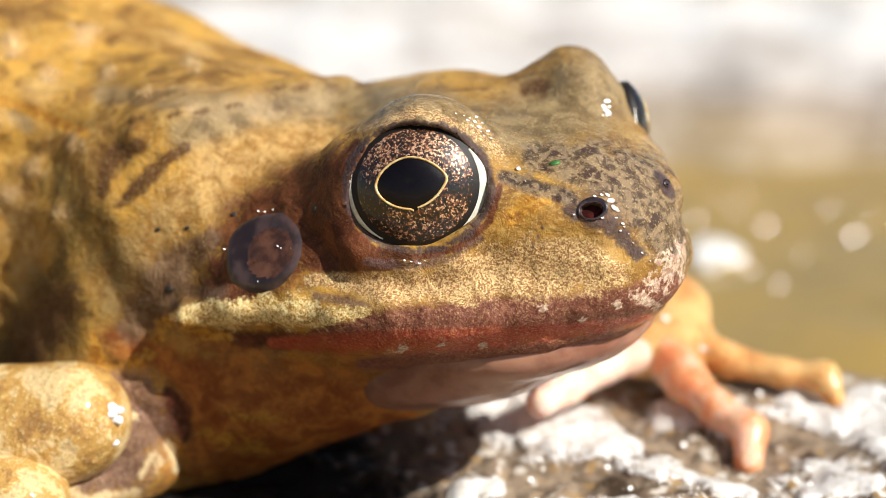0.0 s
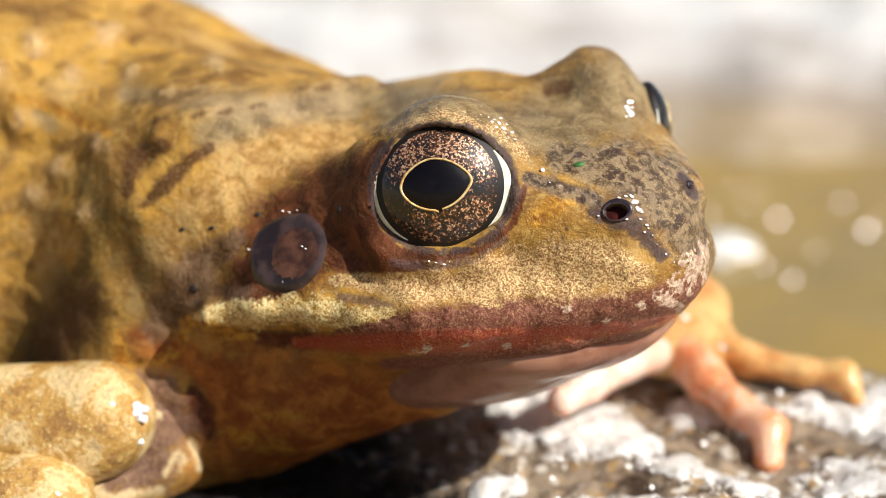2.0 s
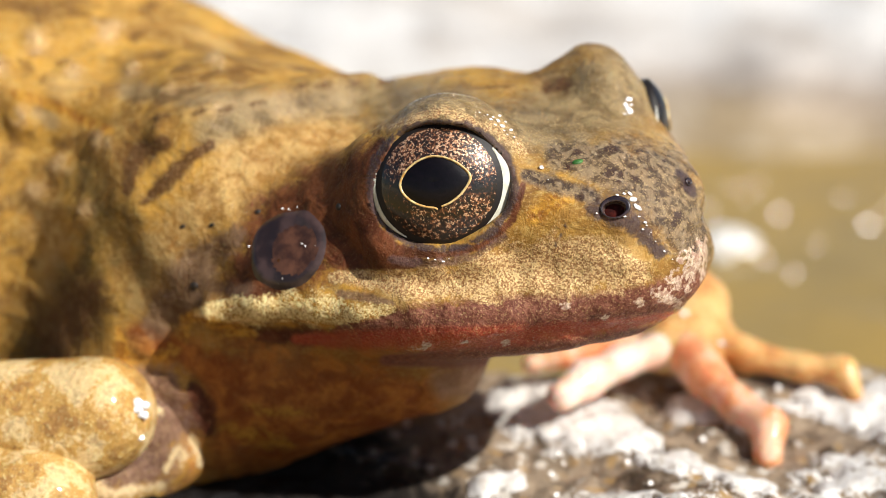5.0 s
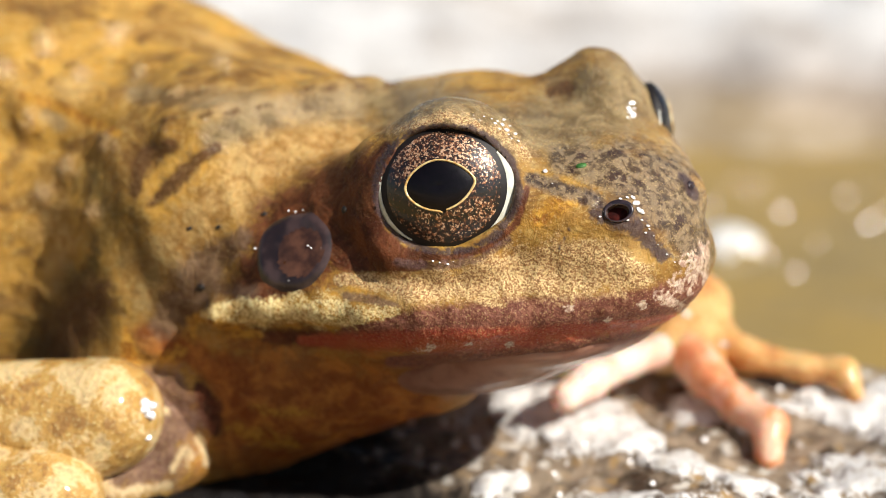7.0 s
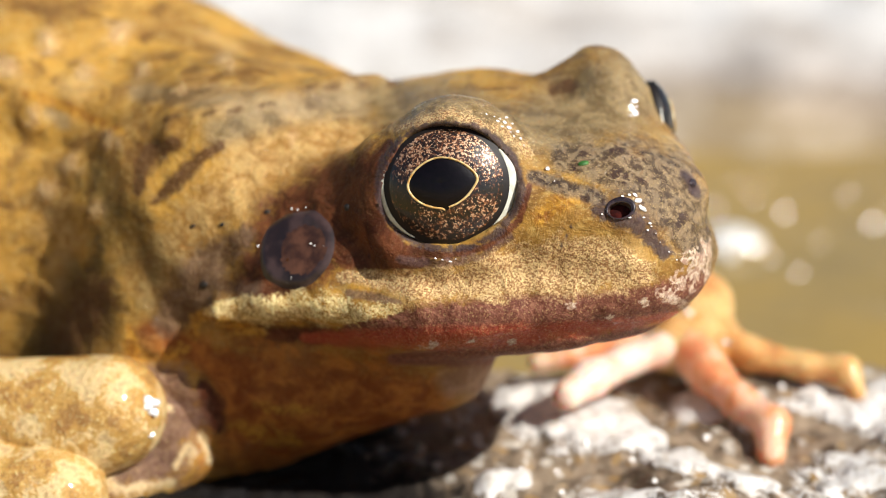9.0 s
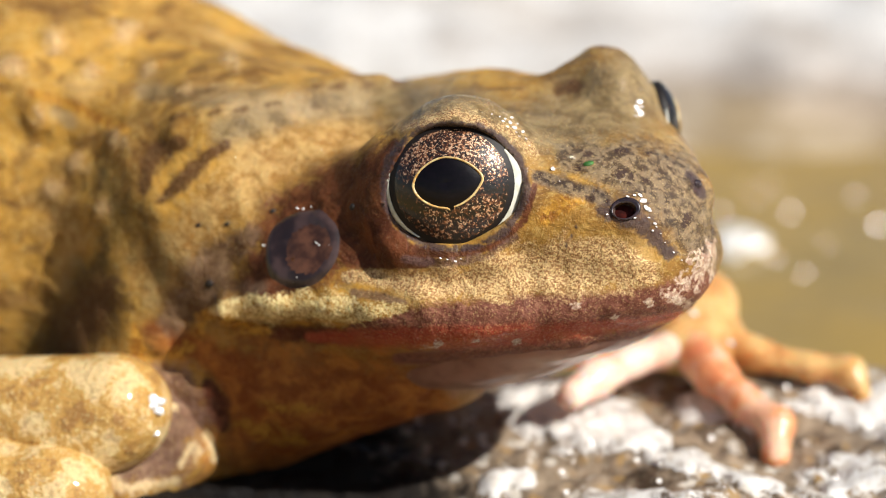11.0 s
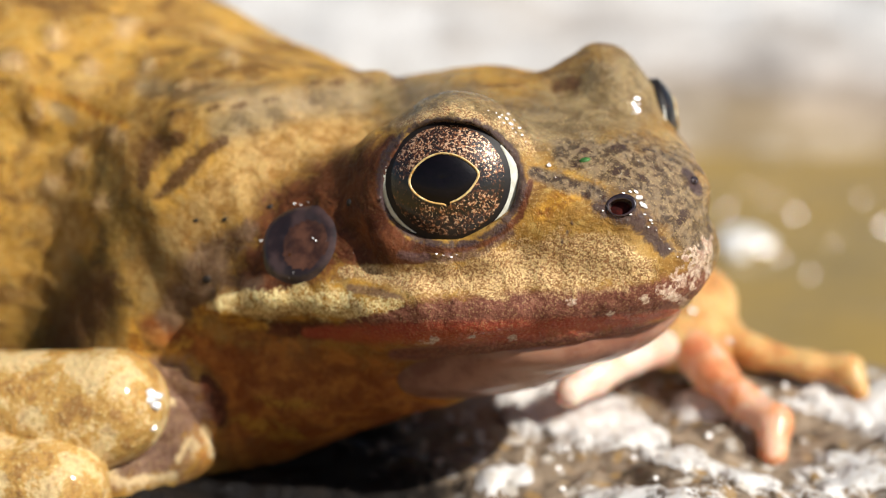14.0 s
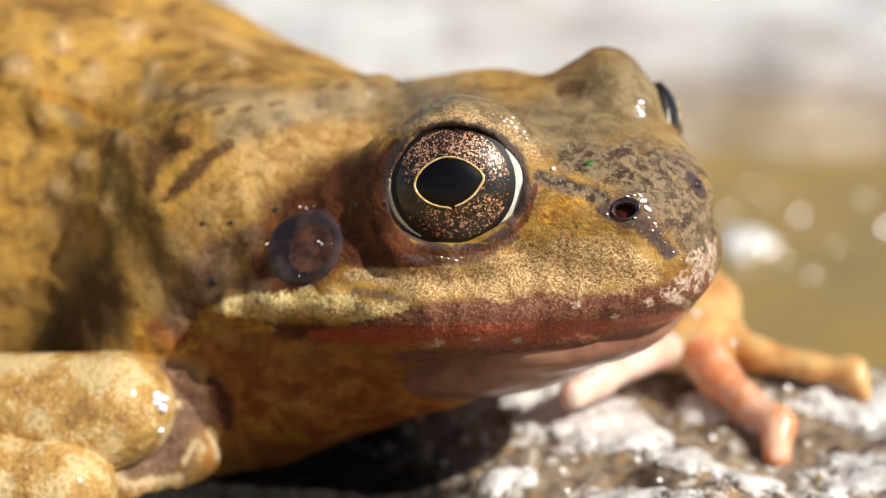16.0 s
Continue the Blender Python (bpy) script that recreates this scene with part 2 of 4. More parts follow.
def bank_material():
    n = Nodes("pale_bank")
    broad, mid, fine = n.noise(0.016, 4, 0.6, 0.4), n.noise(0.085, 6, 0.7), n.noise(0.6, 4, 0.7)
    c = n.mix(n.ramp(broad, 0.34, 0.55), (0.48, 0.41, 0.345), (0.80, 0.78, 0.75))
    c = n.mix(n.ramp(mid, 0.56, 0.70, 0, 0.7), c, (0.22, 0.165, 0.12))
    c = n.mix(n.ramp(mid, 0.42, 0.30, 0, 0.7), c, (0.86, 0.84, 0.81))
    c = n.mix(n.ramp(fine, 0.5, 0.8, 0, 0.4), c, (0.9, 0.87, 0.82))
    at = n.node("SeparateXYZ", {0: n.co}).outputs
    # browner wedge at the right, placed to fit the camera's view
    brown_wedge = n.math("MULTIPLY", n.ramp(n.math("MULTIPLY_ADD", mid, 0.10, at[1]), 0.30, 0.23), n.ramp(n.math("MULTIPLY_ADD", broad, 0.06, at[0]), 0.03, 0.08))
    c = n.mix(n.math("MULTIPLY", brown_wedge, 0.88), c, n.mix(n.ramp(mid, 0.40, 0.62), (0.19, 0.120, 0.070), (0.54, 0.41, 0.300)))
    shore = n.math("MULTIPLY_ADD", broad, 0.05, n.math("MULTIPLY_ADD", mid, 0.05, at[1]))
    c = n.mix(n.ramp(shore, 0.265, 0.205, 0, 0.85), c, n.mix(n.ramp(mid, 0.40, 0.62), (0.38, 0.275, 0.13), (0.54, 0.42, 0.25)))
    grit = n.noise(0.22, 5, 0.7, 0.3)
    c = n.mix(n.ramp(grit, 0.55, 0.68, 0, 0.55), c, (0.25, 0.17, 0.11))
    c = n.mix(n.ramp(grit, 0.44, 0.33, 0, 0.5), c, (0.82, 0.76, 0.68))
    return n.done(c, 0.75, n.bump(n.math("ADD", mid, n.math("MULTIPLY", fine, 0.1)), 0.6, 6.0))


def water_material():
    n = Nodes("murky_water")
    broad, mid = n.noise(0.010, 3, 0.6), n.noise(0.05, 3, 0.5)
    c = n.mix(n.ramp(broad, 0.40, 0.62), (0.46, 0.290, 0.058), (0.35, 0.245, 0.082))
    c = n.mix(n.ramp(mid, 0.52, 0.72, 0, 0.5), c, (0.20, 0.14, 0.05))
    return n.done(c, 0.07, n.bump(n.noise(0.09, 4, 0.55), 0.5, 2.0), IOR=1.33)


M_SKIN = skin_material()
M_ARM = limb_material("arm_skin", (0.76, 0.55, 0.265), (0.54, 0.305, 0.080), (0.28, 0.130, 0.045), 0.1, 0.65, 0.35)
M_FOOT = limb_material("foot_skin", (0.76, 0.48, 0.19), (0.66, 0.32, 0.10), (0.40, 0.16, 0.05), 0.30, 0.6, 0.4)
M_TOE = limb_material("toe_skin", (0.90, 0.57, 0.39), (0.82, 0.34, 0.150), (0.66, 0.16, 0.055), 0.5, 0.6, 0.4)
# lighter copy of the toe skin, with strong sun painted in
M_LIT_TOE = limb_material("sunlit_toe_skin", (0.93, 0.74, 0.62), (0.88, 0.55, 0.40), (0.80, 0.40, 0.27), 0.5, 0.3, 0.4)
M_THROAT = plain_wet("throat_skin", (0.25, 0.098, 0.058), (0.42, 0.205, 0.128), 0.45, 0.4, 0.5, Subsurface_Weight=0.3, Subsurface_Radius=(1.4 * MM, 0.7 * MM, 0.4 * MM), Subsurface_Scale=1.0)
M_IRIS = iris_material()
M_PUPIL = plain_wet("pupil_black", (0.002, 0.001, 0.002), (0.004, 0.002, 0.004), 3.0, 0.4, 0.30, Specular_IOR_Level=0.2)
M_RIM = plain_wet("eye_rim_black", (0.005, 0.003, 0.003), (0.010, 0.006, 0.005), 3.0, 0.6, 0.0)
M_RING = plain_wet("gold_ring", (0.62, 0.33, 0.08), (0.92, 0.72, 0.34), 3.5, 0.35)
M_WHITE = plain_wet("pale_eye_membrane", (0.62, 0.62, 0.50), (0.80, 0.80, 0.70), 2.0, 0.35)
M_EAR = plain_wet("eardrum_skin", (0.050, 0.018, 0.010), (0.135, 0.055, 0.030), 1.3, 0.45, 0.30)
M_EARRING = plain_wet("eardrum_ring", (0.022, 0.012, 0.012), (0.078, 0.045, 0.041), 0.7, 0.4, 0.45)
M_NOSTRIL = plain_wet("nostril_dark_red", (0.030, 0.006, 0.005), (0.085, 0.012, 0.008), 3.0, 0.6, 0.0, Specular_IOR_Level=0.1)
M_LID = plain_wet("nostril_lid_skin", (0.014, 0.008, 0.010), (0.055, 0.033, 0.036), 2.5, 0.25)
M_SPECK = plain_wet("dark_grit", (0.012, 0.010, 0.008), (0.03, 0.02, 0.014), 3.0, 0.6, 0.2)
M_GREEN = plain_wet("green_algae", (0.02, 0.10, 0.012), (0.06, 0.22, 0.03), 4.0, 0.5, 0.3)
# opaque pale stand-in for sun glints on wet skin and rock
M_WET_GLINT = plain_wet("sun_glint", (0.55, 0.50, 0.46), (0.70, 0.66, 0.62), 1.0, 0.25, 1.0, Specular_IOR_Level=1.0)
# stand-in for the glitter of sun on ripples
M_GLINT = plain_wet("pond_glint", (0.40, 0.36, 0.25), (0.50, 0.45, 0.33), 1.0, 0.20, 0.0, Specular_IOR_Level=0.6)
M_ROCK, M_BANK, M_WATER = rock_material(), bank_material(), water_material()
# white stand-in for sun sparkle on the water
M_SPARKLE = plain_wet("white_sparkle", (0.72, 0.70, 0.66), (0.88, 0.87, 0.84), 0.6, 0.12, 1.0)

# ---- the frog's shape, in millimetres ----
# the frog is placed and coloured to fit the camera's first view
F_VIEW = 784 / math.tan(radians(15))
TILT = radians(15)
D0 = F_VIEW * 0.0288
AHEAD = np.array([0, math.cos(TILT), -math.sin(TILT)])
ABOVE = np.array([0, math.sin(TILT), math.cos(TILT)])
SIDE = np.array([1.0, 0, 0])
VIEWPOINT = np.array([0, 0, 32.2]) - D0 * AHEAD


def P(x, y, w):
    """A point from its pixel x, y in the camera's first view (about 35 pixels a millimetre) and its depth w behind the
    eye, in mm.
    """
    z = D0 + w
    return VIEWPOINT + SIDE * ((x - 784) / F_VIEW * z) + ABOVE * ((441 - y) / F_VIEW * z) + AHEAD * z


def view_xy(p):
    """The first view's pixel x and y of points p."""
    q = p - VIEWPOINT
    z = q @ AHEAD
    return 784 + F_VIEW * (q @ SIDE) / z, 441 - F_VIEW * (q @ ABOVE) / z


def unit(v):
    v = np.asarray(v, float)
    return v / max(np.linalg.norm(v), 1e-9)


FORE = unit((0.70, -0.70, 0.10))
LEFT = np.array([0.70, 0.70, 0.13])
LEFT = unit(LEFT - FORE * (LEFT @ FORE))
TOP = np.cross(FORE, LEFT)
HEAD = np.stack([FORE, LEFT, TOP], 1)
H0 = P(740, 325, 2.3) + 6.45 * LEFT


def hp(a, b, c):
    """A point of the head: a forward, b to its left, c up."""
    return H0 + HEAD @ np.array([a, b, c], float)


GAZE = unit((-0.10, -0.97, 0.22))
EYE_AT = P(737, 328, -0.4)
FAR_GAZE = unit((0.95, 0.06, 0.16))
FAR_EYE = P(1106, 214, 9.2)


def yawed(deg, pitch=0.0):
    c, s, cp, sp = math.cos(radians(deg)), math.sin(radians(deg)), math.cos(radians(pitch)), math.sin(radians(pitch))
    f = np.array([c * cp, s * cp, sp])
    l = np.array([-s, c, 0.0])
    return np.stack([f, l, np.cross(f, l)], 1)


def ell(p, centre, r, axes=HEAD):
    q = (p - centre) @ axes
    r = np.asarray(r, float)
    k0 = np.sqrt((q / r) ** 2 @ np.ones(3))
    k1 = np.sqrt((q / r ** 2) ** 2 @ np.ones(3)) + 1e-9
    return k0 * (k0 - 1) / k1


def cone(p, a, b, ra, rb):
    d = b - a
    h = np.clip((p - a) @ d / (d @ d), 0, 1)
    return np.linalg.norm(p - a - h[:, None] * d, axis=1) - (ra + (rb - ra) * h)


def smin(a, b, k):
    h = np.clip(0.5 + 0.5 * (b - a) / k, 0, 1)
    return b + (a - b) * h - k * h * (1 - h)


def smax(a, b, k):
    return -smin(-a, -b, k)


def wave(p, per_mm, seed=0):
    """Smooth random field in -1..1, cheap sums of turned sines."""
    rng = np.random.RandomState(seed)
    s = np.zeros(len(p))
    for i in range(9):
        d = unit(rng.normal(size=3)) * per_mm * 2 * math.pi * rng.uniform(0.6, 1.5)
        s += np.sin(p @ d + rng.uniform(0, 6.28))
    return s / 4.5


BODY = yawed(-14)


def eyelid(p, at, gaze, out=4.05, wide=4.45):
    side = unit(np.cross(gaze, TOP))
    ax = np.stack([gaze, side, np.cross(side, gaze)], 1)
    return ell(p, at - 2.35 * gaze + 0.42 * TOP, (out, wide, 4.25), ax)


def eye_hole(p, at, gaze, k=1.0, ahead=1.2):
    """The opening between the lids: round above, drawn out to both corners below."""
    side = unit(np.cross(gaze, TOP))
    ax = np.stack([gaze, side, np.cross(side, gaze)], 1)
    round_part = ell(p, at + ahead * gaze + 0.05 * TOP, (3.4, 3.30 * k, 3.12 * k), ax)
    return smin(round_part, ell(p, at + ahead * gaze - 0.40 * TOP, (3.4, 3.66 * k, 2.5 * k), ax), 0.3)


RIDGE = [P(335, 562, 4.6), P(420, 546, 3.4), P(520, 549, 2.2), P(610, 558, 1.0), P(690, 545, 0.1)]
LOWER_LID = [P(604, 392, 1.1), P(648, 446, 0.75), P(725, 464, 0.45), P(800, 452, 0.1)]
WARTS = []
NOSTRILS = []
CREASE = [P(150, 645, 7.2), P(190, 656, 7.1), P(235, 664, 7.1)]
FOLD = [P(610, 153, 11.6), P(540, 162, 10.2), P(430, 190, 8.2), P(330, 220, 7.3), P(250, 240, 7.3)]


def skin(p):
    """Distance to the frog's skin: head, neck, trunk and chest in one."""
    d = ell(p, hp(-3, 0, -2.5), (12.5, 9.2, 5.2))
    d = smin(d, ell(p, hp(-8, 1, -0.6), (9, 7.5, 4.3)), 2.5)
    d = smin(d, ell(p, hp(4.0, -0.2, -4.6), (6.4, 3.85, 3.75)), 2.7)
    d = smin(d, ell(p, hp(6.8, -0.45, -5.4), (3.4, 3.5, 3.0)), 1.8)
    d = smin(d, ell(p, hp(-6, 0, -6.5), (15.8, 11.6, 2.9)), 2.2)
    for s in (-1, 1):
        d = smin(d, ell(p, hp(-9.0, s * 9.0, -4.4), (8.5, 5.5, 4.6)), 3.0)
        d = smin(d, cone(p, hp(3.0, s * 5.2 - 0.3 * (s > 0), -1.3 - 0.5 * (s > 0)), hp(7.6, s * 2.5 - 0.4 * (s > 0), -2.4 - 0.5 * (s > 0)), 1.2, 0.8), 1.4)
        d = smin(d, ell(p, hp(-1.5, s * 5.6, -6.2), (6.5, 6.2, 2.7)), 2.0)
    d = smin(d, eyelid(p, EYE_AT + 0.22 * SIDE, GAZE, 4.05, 4.12), 1.9)
    d = smin(d, eyelid(p, FAR_EYE - 0.40 * TOP, FAR_GAZE, 2.75), 1.3)
    d = smin(d, cone(p, P(1000, 152, 9.5), P(930, 178, 9.2), 1.9, 1.4), 1.6)
    # the slope behind the eye
    d = smin(d, cone(p, P(618, 345, 1.9), P(525, 395, 4.4), 1.4, 1.3), 2.0)
    d = smin(d, cone(p, P(622, 295, 2.6), P(540, 340, 5.4), 1.4, 1.3), 2.0)
    # lower lid
    for a, b in zip(LOWER_LID, LOWER_LID[1:]):
        d = smin(d, cone(p, a, b, 0.75, 0.75), 1.2)
    # trunk, neck and shoulder
    t = ell(p, P(-115, 425, 29), (29.8, 15.5, 19.5), BODY)
    t = smin(t, ell(p, P(375, 400, 15), (11.0, 9.5, 10.0), BODY), 3.5)
    t = smin(t, cone(p, P(300, 645, 15.5), P(705, 630, 10.2), 8.6, 3.4), 3.2)
    t = smin(t, cone(p, P(470, 668, 9.6), P(748, 645, 7.8), 3.4, 1.95), 2.6)
    t = smin(t, cone(p, P(248, 142, 28), P(516, 207, 20), 5.0, 3.0), 2.0)
    t = smin(t, cone(p, P(-60, 165, 14), P(230, 232, 12.5), 1.6, 1.0), 2.2)
    d = smin(d, t, 3.2)
    for a, b in zip(FOLD, FOLD[1:]):
        d = smin(d, cone(p, a, b, 0.42, 0.42), 1.6)
    # lower jaw, with the mouth's line left as a crease
    d = smin(d, ell(p, hp(-6.6, 0, -8.5), (15.0, 10.6, 2.1)), 1.3)
    # nostrils
    for s in (-1, 1):
        d = smin(d, ell(p, hp(8.0, s * 2.7, -2.5), (1.5, 1.0, 1.0)), 1.2)
    for a, b in zip(RIDGE, RIDGE[1:]):
        d = smin(d, cone(p, a, b, 0.6, 0.6), 1.1)
    for a, b in zip(CREASE, CREASE[1:]):
        d = smax(d, 0.32 - np.maximum(cone(p, a, b, 0.0, 0.0), 0.0), 0.8)
    for at, ax, k in NOSTRILS:
        d = smax(d, -ell(p, at, (0.62 * k, 0.44 * k, 0.75), ax), 0.12)
    # eye openings
    d = smax(d, -eye_hole(p, EYE_AT, GAZE), 0.3)
    d = smax(d, -eye_hole(p, FAR_EYE, FAR_GAZE, 0.74, 2.7), 0.3)
    # warts and folds of the back and neck
    for at, size in WARTS:
        d = smin(d, np.linalg.norm(p - at, axis=1) - size, 0.8)
    q = p - P(200, 450, 8)
    near = np.exp(-((q @ SIDE / 7.0) ** 2 + (q @ ABOVE / 6.5) ** 2))
    d = d - 0.14 * near * np.sin(1.25 * (q @ SIDE) + 0.55 * (q @ ABOVE) + 1.6 * wave(p, 0.05, 12))
    return d - 0.10 * wave(p, 0.16, 3) - 0.06 * wave(p, 0.42, 5)


def trace(f, x, y):
    """Where the first view's ray at x, y meets the surface f, and the surface's normal there."""
    p = VIEWPOINT + 0.0
    way = unit(P(x, y, 0) - VIEWPOINT)
    p = p + way * 55
    for _ in range(200):
        s = f(p[None])[0]
        if s < 0.004:
            break
        p = p + way * max(s * 0.7, 0.003)
    e = 0.05
    g = np.array([f((p + e * a)[None])[0] - f((p - e * a)[None])[0] for a in np.eye(3)])
    return p, unit(g)


def polygonised(f, lo, hi, h):
    """Vertices and quads of the surface f = 0 in the box lo..hi, by surface nets of cell h."""
    lo, hi = np.asarray(lo, float), np.asarray(hi, float)
    n = np.ceil((hi - lo) / h).astype(int) + 1
    n += (-(n - 1)) % 4
    axes = [lo[i] + h * np.arange(n[i]) for i in range(3)]
    coarse = np.stack(np.meshgrid(*[a[::4] for a in axes], indexing="ij"), -1)
    cd = f(coarse.reshape(-1, 3)).reshape(coarse.shape[:3])
    near = np.abs(cd) < 4 * h * 2.2
    D = np.repeat(np.repeat(np.repeat(cd, 4, 0), 4, 1), 4, 2)[: n[0], : n[1], : n[2]]
    idx = np.argwhere(np.repeat(np.repeat(np.repeat(near, 4, 0), 4, 1), 4, 2)[: n[0], : n[1], : n[2]])
    for part_idx in np.array_split(idx, max(1, len(idx) // 400000)):
        D[tuple(part_idx.T)] = f(lo + h * part_idx)
    inside = D < 0
    total = sum(inside[i: n[0] - 1 + i, j: n[1] - 1 + j, k: n[2] - 1 + k].astype(np.int8) for i in (0, 1) for j in (0, 1) for k in (0, 1))
    cells = np.argwhere((total > 0) & (total < 8))
    number = np.full(n - 1, -1)
    number[tuple(cells.T)] = np.arange(len(cells))
    v = lo + h * (cells + 0.5)
    home = v.copy()
    e = h * 0.3
    for _ in range(2):
        s = f(v)
        g = np.stack([f(v + e * a) - s for a in np.eye(3)], 1) / e
        v = v - (s / np.maximum((g ** 2).sum(1), 0.2))[:, None] * g
        v = np.clip(v, home - 0.8 * h, home + 0.8 * h)
    quads = []
    for ax in range(3):
        a, b = (ax + 1) % 3, (ax + 2) % 3
        sl0, sl1 = [slice(None)] * 3, [slice(None)] * 3
        sl0[ax], sl1[ax] = slice(0, -1), slice(1, None)
        s0, s1 = inside[tuple(sl0)], inside[tuple(sl1)]
        ed = np.argwhere(s0 != s1)
        ok = (ed[:, a] > 0) & (ed[:, b] > 0) & (ed[:, a] < n[a] - 1) & (ed[:, b] < n[b] - 1)
        ed = ed[ok]
        flip = ~s0[tuple(ed.T)]
        q = []
        for da, db in ((1, 1), (0, 1), (0, 0), (1, 0)):
            c = ed.copy()
            c[:, a] -= da
            c[:, b] -= db
            q.append(number[tuple(c.T)])
        q = np.stack(q, 1)
        q[flip] = q[flip][:, ::-1]
        quads.append(q)
    quads = np.concatenate(quads)
    return v, quads[(quads >= 0).all(1)]


def mesh_of(name, v, faces, material, origin, zones=None):
    """A smooth mesh from points in mm, about origin in mm."""
    me = bpy.data.meshes.new(name)
    v = (np.asarray(v) - origin) * MM
    faces = np.asarray(faces)
    me.vertices.add(len(v))
    me.vertices.foreach_set("co", v.astype(np.float32).ravel())
    me.loops.add(faces.size)
    me.loops.foreach_set("vertex_index", faces.ravel().astype(np.int32))
    me.polygons.add(len(faces))
    me.polygons.foreach_set("loop_start", np.arange(0, faces.size, faces.shape[1], dtype=np.int32))
    me.update(calc_edges=True)
    me.validate()
    me.polygons.foreach_set("use_smooth", np.ones(len(me.polygons), bool))
    for key, values in (zones or {}).items():
        me.attributes.new(key, "FLOAT_COLOR", "POINT").data.foreach_set("color", np.asarray(values, np.float32).ravel())
    me.materials.append(material)
    return me


def part(name, me, parent, label=""):
    ob = new(name, me)
    ob.parent = parent
    return tagged(ob, label=label)


def grid_patch(fn, nu, nv, closed=False):
    """Points and quads of a sheet fn(u, v), u and v in 0..1."""
    us, vs = np.linspace(0, 1, nu, endpoint=not closed), np.linspace(0, 1, nv)
    pts = np.array([fn(u, v) for u in us for v in vs])
    quads = [(i * nv + j, ((i + 1) % nu) * nv + j, ((i + 1) % nu) * nv + j + 1, i * nv + j + 1) for i in range(nu if closed else nu - 1) for j in range(nv - 1)]
    return pts, np.array(quads)


# ---- zones of pigment and some painted shade ----
WART_XY = ((20, 75, 1.0), (148, 62, 1.1), (85, 130, 0.8), (-10, 215, 0.9), (190, 128, 0.7), (60, 300, 0.8), (15, 345, 0.8), (255, 160, 0.6), (130, 250, 0.7), (100, 380, 0.7), (340, 110, 0.7), (-60, 120, 1.0))

def along(x, y, *pts):
    """1 on a chain of (x, y, half width) in view pixels, 0.5 at its edge, 0 at twice its width."""
    best = np.zeros(len(x))
    for (ax, ay, ar), (bx, by, br) in zip(pts, pts[1:]):
        dx, dy = bx - ax, by - ay
        h = np.clip(((x - ax) * dx + (y - ay) * dy) / (dx * dx + dy * dy), 0, 1)
        d = np.hypot(x - ax - h * dx, y - ay - h * dy)
        best = np.maximum(best, np.clip(1 - 0.5 * d / (ar + (br - ar) * h), 0, 1))
    return best


